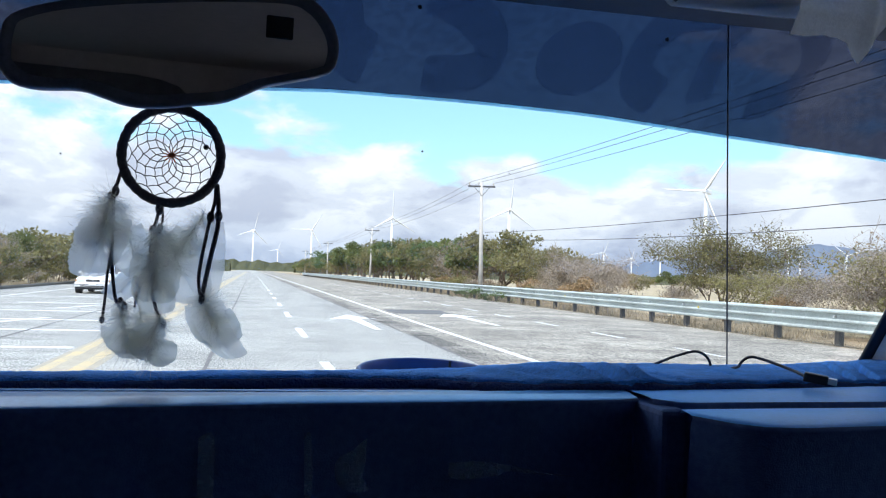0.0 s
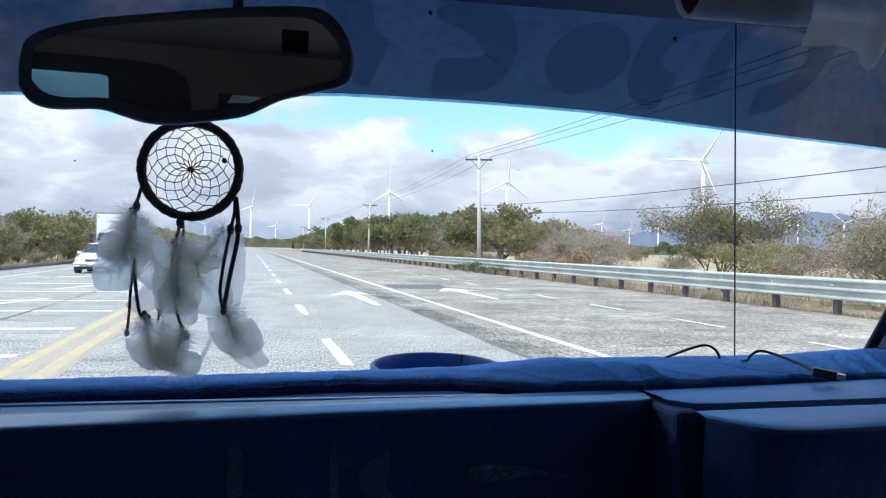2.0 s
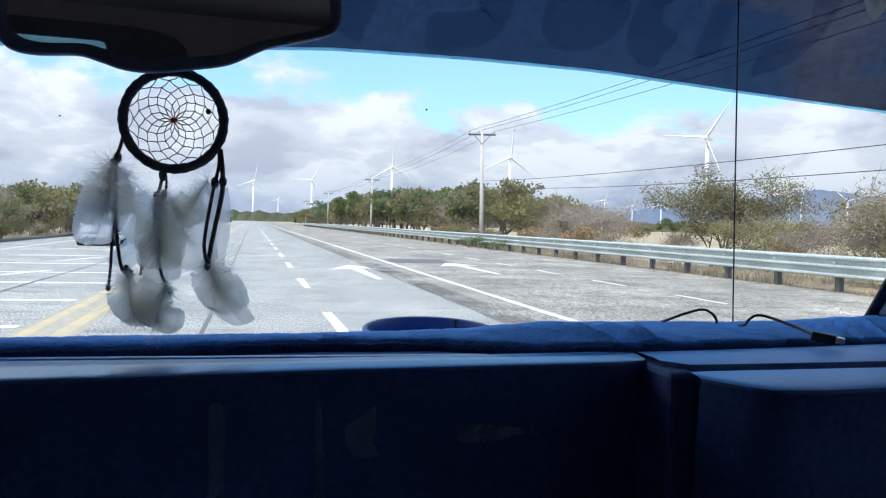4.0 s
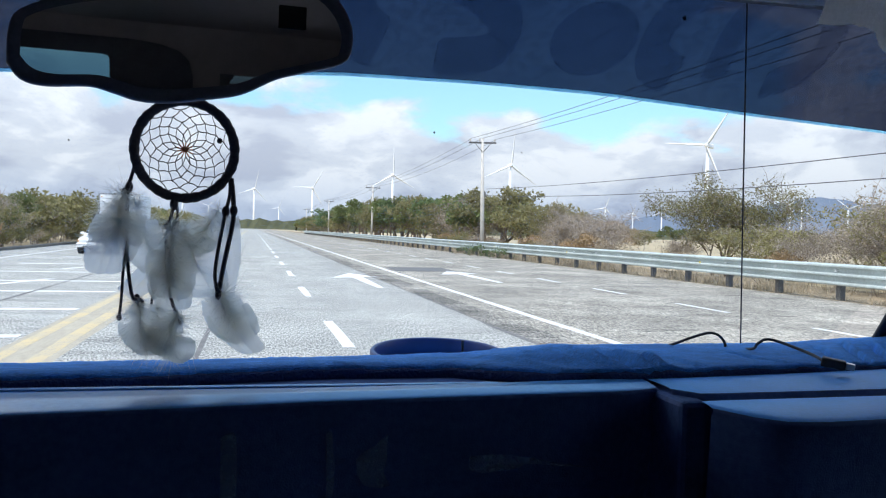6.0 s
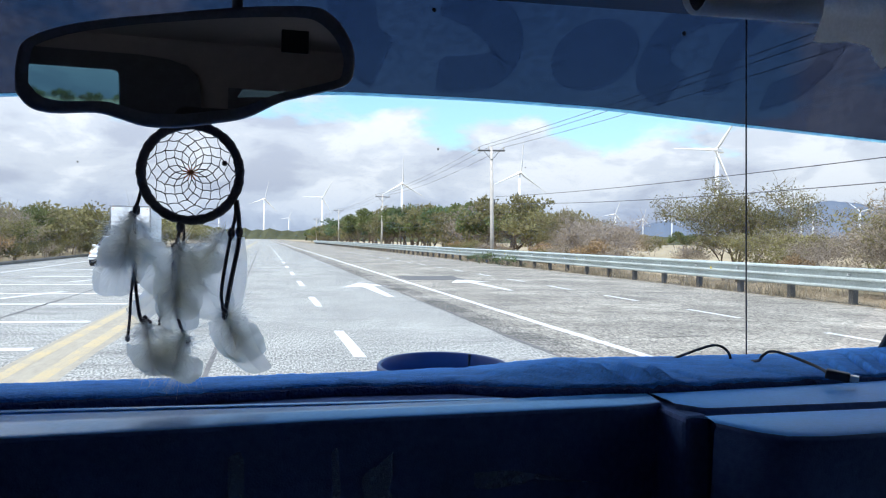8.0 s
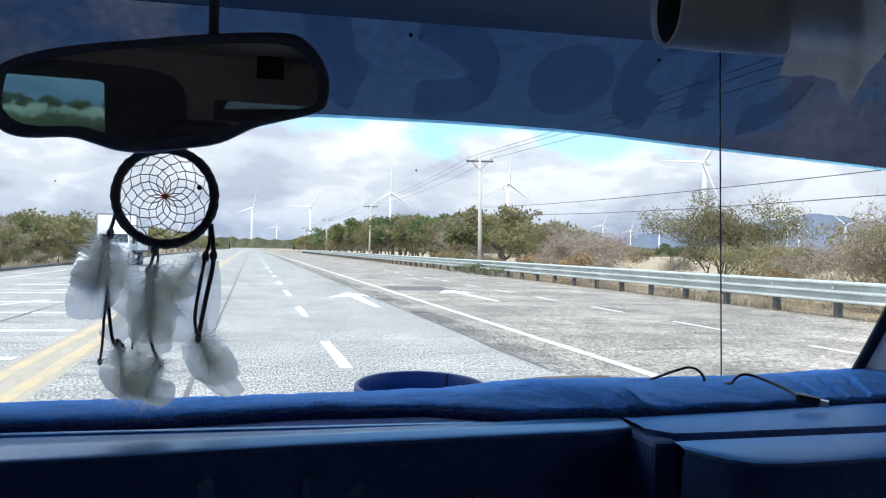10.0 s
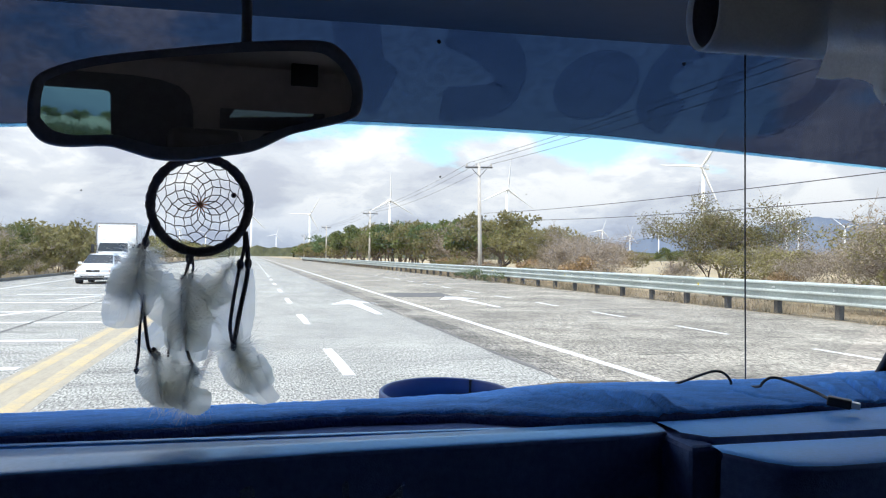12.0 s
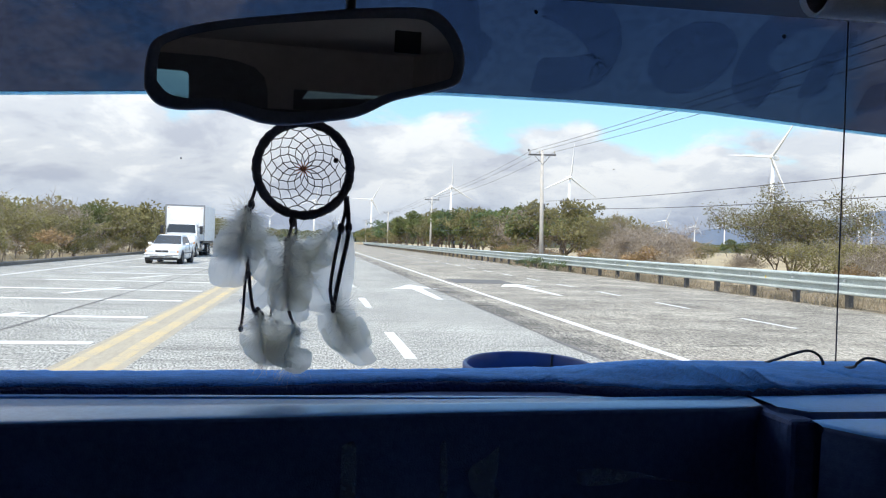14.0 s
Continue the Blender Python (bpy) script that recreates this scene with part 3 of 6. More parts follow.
def tree_meshes(rnd, height, spread, levels, trunk_r, leaves, size, clump, leaf_m, bark_m, stems=1, low=0.3, flat=0.6, twigs=0, lean=0.12, fine=True):
    limbs, tips = grow(rnd, height, spread, levels, trunk_r, lean, stems, low)
    bm = bmesh.new()
    for pts, rads in limbs:
        if not fine:
            pts, rads = pts[::2], rads[::2]
        tube(pts, [max(x, 0.008) for x in rads], 5 if rads[0] > (0.03 if fine else 0.08) else 3, bm)
    r = random.Random(rnd + 5)
    for _ in range(twigs):
        t = r.choice(tips)
        d = Vector((r.gauss(0, 1), r.gauss(0, 1), r.gauss(0.5, 0.7))).normalized()
        L = r.uniform(0.3, 0.9)
        m = t + d * L * 0.5 + Vector((r.gauss(0, 0.08), r.gauss(0, 0.08), 0))
        side = d.cross(Vector((r.gauss(0, 1), r.gauss(0, 1), r.gauss(0, 1)))).normalized() * 0.009
        rows = [[bm.verts.new(p - side * k), bm.verts.new(p + side * k)] for p, k in ((t, 1.0), (m, 0.75), (t + d * L, 0.4))]
        for a, b in zip(rows, rows[1:]):
            bm.faces.new((a[0], a[1], b[1], b[0]))
    trunk = mesh_of("trunk", bm, bark_m)
    cents = [(np.array(t), clump * r.uniform(0.6, 1.3)) for t in tips]
    v, f = leaf_quads(rnd, cents, leaves, size, flat)
    v[:, 2] = np.maximum(v[:, 2], 0.05)
    me = bpy.data.meshes.new("crown")
    me.from_pydata(v.tolist(), [], f.tolist())
    me.materials.append(leaf_m)
    return trunk, me


KINDS = {}
def kind(name, label, category, **kw):
    near = tree_meshes(**{**kw, "leaves": int(kw["leaves"] * 1.8), "size": kw["size"] * 0.55, "twigs": int(kw.get("twigs", 0) * 1.4) + 80})
    far = tree_meshes(**{**kw, "leaves": int(kw["leaves"] * 0.45), "size": kw["size"] * 1.25, "twigs": kw.get("twigs", 0) // 3, "fine": False})
    KINDS[name] = (near, far, label, category)


kind("green_tree", "rounded green tree with a dense leafy crown", "tree", rnd=11, height=5.0, spread=1.1, levels=3, trunk_r=0.14, leaves=5200, size=0.13, clump=0.62, leaf_m=M["leaf_green"], bark_m=M["bark"], low=0.25)
kind("deep_tree", "deep green bushy tree beside the road", "tree", rnd=23, height=4.6, spread=1.2, levels=3, trunk_r=0.12, leaves=5200, size=0.13, clump=0.6, leaf_m=M["leaf_deep"], bark_m=M["bark"], stems=2, low=0.22)
kind("olive_tree", "thin-leaved olive-green thorn tree by the road", "tree", rnd=31, height=4.8, spread=1.25, levels=3, trunk_r=0.13, leaves=3600, size=0.11, clump=0.55, leaf_m=M["leaf_olive"], bark_m=M["bark"], stems=2, low=0.24, twigs=160)
kind("olive_shrub", "olive-green leafy shrub beside the road", "shrub", rnd=37, height=3.0, spread=1.3, levels=2, trunk_r=0.06, leaves=3600, size=0.11, clump=0.6, leaf_m=M["leaf_olive"], bark_m=M["pale_bark"], stems=4, low=0.35, twigs=260)
kind("dry_shrub", "leafless grey-brown dry thorn shrub", "shrub", rnd=41, height=3.4, spread=1.2, levels=3, trunk_r=0.05, leaves=2400, size=0.075, clump=0.5, leaf_m=M["leaf_dry"], bark_m=M["pale_bark"], stems=4, low=0.3, twigs=420)
kind("rust_shrub", "dry shrub with rust-brown leaves", "shrub", rnd=53, height=2.8, spread=1.3, levels=2, trunk_r=0.05, leaves=3200, size=0.10, clump=0.6, leaf_m=M["leaf_rust"], bark_m=M["pale_bark"], stems=4, low=0.35, twigs=150)
kind("lone_tree", "spreading thorn tree with sparse yellow-green leaves", "tree", rnd=71, height=4.6, spread=1.0, levels=4, trunk_r=0.13, leaves=12000, size=0.085, clump=0.42, leaf_m=M["leaf_olive"], bark_m=M["bark"], stems=4, low=0.2, twigs=300, flat=0.8, lean=0.35)
kind("green_weed", "low green weed at the foot of the guardrail", "weed", rnd=83, height=0.8, spread=1.6, levels=2, trunk_r=0.012, leaves=900, size=0.05, clump=0.2, leaf_m=M["leaf_deep"], bark_m=M["bark"], stems=5, low=0.4)
BASE_H = {"green_weed": 0.8, "green_tree": 5.0, "deep_tree": 4.6, "olive_tree": 4.8, "olive_shrub": 3.0, "dry_shrub": 3.4, "rust_shrub": 2.8, "lone_tree": 4.6}


def plant(name, x, y, h, group, full=False):
    near, far, label, cat = KINDS[name]
    trunk, crown = near if full or (0 < y < 58 and abs(x) < 60 and h > 1.72) else far
    s = h / BASE_H[name]
    ob = empty(name, pose(x, y, -0.05, 0, 0, rng.uniform(0, 360)) @ Matrix.Diagonal((s * rng.uniform(0.9, 1.15), s * rng.uniform(0.9, 1.15), s, 1)), label, cat, group)
    for n, me in (("trunk", trunk), ("crown", crown)):
        shared(n, me, ob, Matrix.Identity(4))
    return ob


def lerp(x, table):
    for (a, va), (b, vb) in zip(table, table[1:]):
        if a <= x <= b:
            return va + (vb - va) * (x - a) / (b - a)
    return table[0][1] if x < table[0][0] else table[-1][1]


# heights along the right-hand thicket by bearing (degrees from the road ahead)
RIGHT_H = [(0, 4.2), (4, 6.2), (8, 6.6), (12, 6.1), (16, 5.2), (20, 3.8), (23, 2.7), (27, 2.2), (31, 2.3), (35, 2.8), (38, 3.2), (45, 3.4)]
RIGHT_KIND = [("green_tree", "deep_tree", "olive_tree"), ("deep_tree", "green_tree", "olive_tree", "deep_tree"), ("olive_tree", "green_tree", "dry_shrub", "olive_tree"), ("dry_shrub", "dry_shrub", "olive_shrub", "rust_shrub"), ("dry_shrub", "olive_shrub", "dry_shrub", "dry_shrub", "olive_tree")]
y = 14.0
while y < 330:
    for row in range(2):
        x = 18.2 + row * 3.6 + rng.uniform(-0.9, 1.2)
        yy = y + rng.uniform(-1.2, 1.2)
        b = math.degrees(math.atan2(x, yy))
        if 21 < b < 36 and rng.random() < (0.75 if row else 0.35):
            continue
        h = lerp(b, RIGHT_H) * rng.uniform(0.72, 1.08)
        k = 0 if b < 7 else 1 if b < 12 else 2 if b < 19 else 3 if b < 28 else 4
        plant(rng.choice(RIGHT_KIND[k]), x, yy, h, "roadside thicket")
    y += 2.4 if y < 60 else 3.4 if y < 130 else 6.5
y = 15.0
while y < 80:
    x = 16.0 + rng.uniform(-0.3, 0.9)
    b = math.degrees(math.atan2(x, y))
    plant(rng.choice(("dry_shrub", "rust_shrub", "dry_shrub", "olive_shrub")), x, y, rng.uniform(0.6, 1.0) if 26 < b < 33 else rng.uniform(0.9, 1.7), "roadside undergrowth")
    y += rng.uniform(1.3, 2.2)
for x, y, h in ((13.35, 46.5, 0.7), (13.3, 51.0, 0.85), (13.4, 54.5, 0.6)):
    plant("green_weed", x, y, h, "roadside weeds")
plant("lone_tree", 19.6, 33.0, 4.5, "roadside thicket")
y = 16.0
while y < 330:
    for row in range(2):
        x = -14.2 - row * 3.2 + rng.uniform(-1.0, 0.8)
        yy = y + rng.uniform(-1.5, 1.5)
        h = rng.uniform(2.6, 3.9) + (0.8 if yy > 120 else 0)
        plant(rng.choice(("olive_shrub", "olive_tree", "olive_shrub", "green_tree", "dry_shrub", "olive_shrub")), x, yy, h, "far roadside thicket")
    y += 3.2 if y < 110 else 6.0
y = 17.0
while y < 120:
    plant(rng.choice(("dry_shrub", "rust_shrub", "olive_shrub", "olive_shrub")), -12.9 + rng.uniform(-0.5, 0.2), y, rng.uniform(0.8, 1.7), "far roadside undergrowth")
    y += rng.uniform(1.6, 2.6) if y < 60 else rng.uniform(3, 5)
for k in range(16):
    plant(rng.choice(("deep_tree", "green_tree", "olive_tree")), rng.choice((-1, 1)) * rng.uniform(19, 26), -30 - k * 6 + rng.uniform(-2, 2), rng.uniform(2.2, 3.2), "trees behind the car")
for k in range(38):
    plant("olive_shrub", -15 + k * 0.8 + rng.uniform(-0.3, 0.3), -29 + rng.uniform(-3, 2), rng.uniform(1.1, 1.5), "trees behind the car", True)
for k in range(30):
    plant(rng.choice(("olive_shrub", "olive_shrub", "dry_shrub")), -48 + k * 3.2 + rng.uniform(-1, 1), -175 + rng.uniform(-6, 6), rng.uniform(2.4, 3.6), "trees behind the car")
for k in range(70):
    b = radians(rng.uniform(20, 46))
    d = rng.uniform(90, 420)
    plant(rng.choice(("olive_shrub", "dry_shrub", "green_tree")), d * math.sin(b), d * math.cos(b), rng.uniform(2.0, 4.0), "field shrubs")


def far_scrub(x0, x1, y, h, seed):
    """A far belt of woods as one ragged strip with depth."""
    g = random.Random(seed)
    verts, faces = [], []
    n = 220
    for k in range(n + 1):
        x = x0 + (x1 - x0) * k / n
        z = h * (0.55 + 0.5 * noise.noise(Vector((x * 0.02, seed, 0))) + 0.35 * noise.noise(Vector((x * 0.11, seed, 4)))) + g.uniform(0, h * 0.15)
        verts += [(x, y - 6, -0.4), (x, y + g.uniform(-2, 2), max(z, 0.6)), (x, y + 25, -0.4)]
    for k in range(n):
        for j in range(2):
            faces.append((k * 3 + j, (k + 1) * 3 + j, (k + 1) * 3 + j + 1, k * 3 + j + 1))
    tagged(raw("far_woods", verts, faces, M["far_scrub"]), "distant belt of low scrub on the plain", "woods", kind="stuff")


far_scrub(30, 1500, 620, 9, 1)
far_scrub(200, 1800, 900, 13, 2)
far_scrub(-900, -10, 420, 8, 3)
far_scrub(-700, 700, 950, 15, 4)


def hills():
    """Ridges at the edge of the plain, their distance haze put into the blue colour."""
    table = [(-12, 0.3), (8, 0.5), (12.5, 0.9), (14.8, 1.9), (17, 1.1), (21, 0.9), (24, 1.0), (27, 1.7), (28.5, 1.5), (31, 1.8), (34, 2.45), (35.6, 2.7), (38.6, 2.3), (44, 2.6), (52, 1.2)]
    verts, faces = [], []
    n = 320
    for k in range(n + 1):
        b = -12 + 64 * k / n
        e = lerp(b, table) + 0.12 * noise.noise(Vector((b * 0.8, 0, 0))) + 0.05 * noise.noise(Vector((b * 3, 1, 0)))
        d = 4300
        for dd, f in ((d - 500, 0.0), (d - 250, 0.45), (d, 1.0), (d + 300, 0.2)):
            z = dd * math.tan(radians(max(e, 0.05))) * f + (40 * noise.noise(Vector((b * 1.5, dd * 0.01, 5))) if 0 < f < 1 else 0)
            verts.append((dd * math.sin(radians(b)), dd * math.cos(radians(b)), z - (3 if f == 0 else 0)))
    for k in range(n):
        for j in range(3):
            faces.append((k * 4 + j, (k + 1) * 4 + j, (k + 1) * 4 + j + 1, k * 4 + j + 1))
    tagged(raw("backdrop", verts, faces, M["hill"], smooth=True), "mountain ridge on the horizon, coloured in hazy blue", "hills", kind="structure")


hills()


# ---------- wind turbines ----------
def turbine_meshes():
    tower = mesh_of("tower", tube([(0, 0, 0), (0, 0, 30), (0, 0, 78.5)], [2.3, 1.9, 1.3], 16), M["turbine"], True)
    nac = mesh_of("nacelle", box(-1.7, 1.7, -2.5, 8.5, 78.2, 82.0, 0.7, 2), M["turbine"])
    bm = bmesh.new()
    bmesh.ops.create_uvsphere(bm, u_segments=12, v_segments=8, radius=1.7)
    hub = mesh_of("hub", bm, M["turbine"], True)
    bm = bmesh.new()
    rows = []
    for k in range(9):
        s = k / 8
        w = 1.0 if k == 0 else (1.9 - 1.6 * s) * 1.0
        tw = 0.35 * (1 - s)
        z = 1.2 + 37.5 * s
        rows.append([bm.verts.new((x * w * math.cos(tw) , x * w * math.sin(tw) + yy * (1 - 0.8 * s), z)) for x, yy in ((-0.55, 0), (0, 0.32), (1.0, 0), (0, -0.32))])
    for k in range(8):
        for i in range(4):
            bm.faces.new((rows[k][i], rows[k][(i + 1) % 4], rows[k + 1][(i + 1) % 4], rows[k + 1][i]))
    bm.faces.new(rows[-1])
    bmesh.ops.recalc_face_normals(bm, faces=list(bm.faces))
    return tower, nac, hub, mesh_of("blade", bm, M["turbine"], True)


TURB = turbine_meshes()
# bearing, elevation of the hub, turn of the rotor about the tower, turn of the blades
TURBINES = [(16.64, 4.43, 20, 5), (29.11, 5.79, -25, 35), (8.93, 3.64, 15, 0), (3.73, 2.65, 10, 30), (0.02, 2.47, 25, 12), (-2.81, 1.3, 0, 50),
            (22.84, 1.81, 10, 20), (34.03, 2.2, 20, 45), (34.7, 1.96, 15, 10), (37.28, 1.98, 0, 70), (24.6, 1.5, 30, 15), (12.6, 1.45, 10, 33),
            (14.0, 1.3, 0, 8), (15.6, 1.35, 20, 55), (17.6, 1.3, 0, 40), (19.2, 1.4, 10, 20), (20.4, 1.35, 10, 70), (26.4, 1.6, 0, 5), (31.2, 1.75, 15, 25),
            (39.5, 2.1, 10, 48), (1.6, 1.3, 10, 20), (-4.4, 1.5, 10, 40), (-6.5, 1.4, 20, 10), (6.4, 1.5, 0, 30)]
for b, e, yaw, spin in TURBINES:
    d = 78.0 / math.tan(radians(e))
    ob = empty("wind_turbine", pose(d * math.sin(radians(b)), d * math.cos(radians(b)), 0, 0, 0, yaw - b), "white three-bladed wind turbine on the plain", "wind turbine", "wind farm")
    shared("tower", TURB[0], ob, Matrix.Identity(4))
    shared("nacelle", TURB[1], ob, Matrix.Identity(4))
    rot = shared("hub", TURB[2], ob, pose(0, -3.6, 80.2))
    for k in range(3):
        shared("blade", TURB[3], rot, pose(0, 0, 0, 0, spin + 120 * k, 0))


# ---------- power line ----------
POLES = [(15.2, 57.0, 7.8, -1.2), (15.6, -12.0, 7.4, 0.5), (15.0, 112.0, 7.2, 0.6), (15.0, 178.0, 7.4, 0), (15.4, 260, 7.4, 0)]
def power_pole(x, y, h, lean):
    ob = empty("power_pole", pose(x, y, 0, 0, lean, 0), "pale concrete power pole with a steel cross-arm", "power pole", "power line")
    part("shaft", tube([(0, 0, -0.3), (0, 0, h * 0.5), (0, 0, h)], [0.155, 0.13, 0.10], 10), M["pole"], ob, smooth=True)
    part("cross_arm", box(-0.95, 0.95, -0.05, 0.05, h - 0.35, h - 0.24, 0.01, 1), M["dark_steel"], ob)
    part("brace", tube([(-0.55, -0.07, h - 0.35), (0, -0.11, h - 0.95)], 0.02, 5), M["dark_steel"], ob)
    part("brace", tube([(0.55, -0.07, h - 0.35), (0, -0.11, h - 0.95)], 0.02, 5), M["dark_steel"], ob)
    im = mesh_of("insulator", tube([(0, 0, 0), (0, 0, 0.06), (0, 0, 0.07), (0, 0, 0.14), (0, 0, 0.15), (0, 0, 0.22)], [0.03, 0.055, 0.03, 0.055, 0.03, 0.035], 8), M["pole"])
    for dx in (-0.85, 0.0 if lean > 90 else -0.2, 0.85):
        shared("insulator", im, ob, pose(dx, 0, h - 0.24))
    part("cable_clamp", box(0.1, 0.22, -0.06, 0.06, h * 0.5 - 0.05, h * 0.5 + 0.3, 0.01, 1), M["dark_steel"], ob)


for p in POLES:
    power_pole(*p)


def span(a, b, sag, r):
    pts = []
    for k in range(21):
        s = k / 20
        p = Vector(a).lerp(Vector(b), s)
        p.z -= 4 * sag * s * (1 - s)
        pts.append(p)
    return tube(pts, r, 4)


order = [POLES[1], POLES[0], *POLES[2:]]
for (xa, ya, ha, _), (xb, yb, hb, _) in zip(order, order[1:]):
    for dx, dz, sag, r in ((-0.85, 0.0, 0.45, 0.012), (-0.2, 0.0, 0.45, 0.012), (0.85, 0.0, 0.5, 0.012), (0.2, -ha * 0.46, 0.5, 0.013), (0.2, -ha * 0.52, 0.7, 0.013)):
        tagged(part("power_cable", span((xa + dx, ya, ha + dz), (xb + dx, yb, hb + dz), sag, r), M["wire"]), "thin dark overhead cable strung between poles", "cable", "overhead cables")

# ---------- vehicles ----------
def wheel_at(parent, x, y, r, w, hub_mat):
    bm = bmesh.new()
    n = 20
    prof = [(-w / 2, r * 0.62), (-w / 2, r * 0.93), (-w / 2 + 0.03, r), (w / 2 - 0.03, r), (w / 2, r * 0.93), (w / 2, r * 0.62)]
    rows = [[bm.verts.new((px, math.cos(2 * math.pi * k / n) * pr, math.sin(2 * math.pi * k / n) * pr)) for px, pr in prof] for k in range(n)]
    for k in range(n):
        for i in range(len(prof)):
            bm.faces.new((rows[k][i], rows[k][(i + 1) % len(prof)], rows[(k + 1) % n][(i + 1) % len(prof)], rows[(k + 1) % n][i]))
    bmesh.ops.recalc_face_normals(bm, faces=list(bm.faces))
    wh = new("wheel", mesh_of("tyre", bm, M["tyre"], True))
    wh.name = "wheel"
    wh.parent = parent
    wh.matrix_basis = pose(x, y, r)
    part("rim", tube([(-w * 0.46, 0, 0), (-w * 0.3, 0, 0), (w * 0.3, 0, 0), (w * 0.46, 0, 0)], [r * 0.55, r * 0.62, r * 0.62, r * 0.55], 16), hub_mat, wh, smooth=True)
    return wh


def loft(sections, bm=None):
    """Skin between outlines of equal length."""
    bm = bm or bmesh.new()
    rows = [[bm.verts.new(p) for p in s] for s in sections]
    n = len(rows[0])
    for a, b in zip(rows, rows[1:]):
        for i in range(n):
            bm.faces.new((a[i], a[(i + 1) % n], b[(i + 1) % n], b[i]))
    bm.faces.new(rows[0][::-1])
    bm.faces.new(rows[-1])
    bmesh.ops.recalc_face_normals(bm, faces=list(bm.faces))
    return bm


def shell_section(y, w, z0, z1, tuck=0.06, r=0.08):
    """A body section across the car at y: half width w, from z0 to z1."""
    return [(-w + tuck, y, z0), (w - tuck, y, z0), (w, y, z0 + 0.12), (w, y, (z0 + z1) / 2), (w - tuck * 0.5, y, z1 - r), (w - tuck - r, y, z1), (-w + tuck + r, y, z1), (-w + tuck * 0.5, y, z1 - r), (-w, y, (z0 + z1) / 2), (-w, y, z0 + 0.12)]


def car_section(y, w, z0, z1, crown=0.03):
    """A rounded body section across a car: sills tucked in, sides bulged, top crowned."""
    zm = z0 + 0.55 * (z1 - z0)
    half = [(0.0, z0), (w * 0.80, z0), (w * 0.95, z0 + 0.05), (w * 0.985, z0 + 0.16), (w, zm), (w * 0.985, z1 - 0.11), (w * 0.955, z1 - 0.045), (w * 0.88, z1 - 0.008), (w * 0.5, z1 + crown * 0.7), (0.0, z1 + crown)]
    return [(x, y, z) for x, z in half] + [(-x, y, z) for x, z in half[-2:0:-1]]


def pane_on(parent, name, corners, material, lift=0.004):
    """A flat pane with a little thickness."""
    bm = bmesh.new()
    c = [Vector(p) for p in corners]
    nrm = (c[1] - c[0]).cross(c[2] - c[0]).normalized() * lift
    f = [bm.verts.new(p + nrm) for p in c]
    k = [bm.verts.new(p - nrm) for p in c]
    bm.faces.new(f)
    bm.faces.new(k[::-1])
    for i in range(len(c)):
        bm.faces.new((f[i], k[i], k[(i + 1) % len(c)], f[(i + 1) % len(c)]))
    bmesh.ops.recalc_face_normals(bm, faces=list(bm.faces))
    return part(name, bm, material, parent)


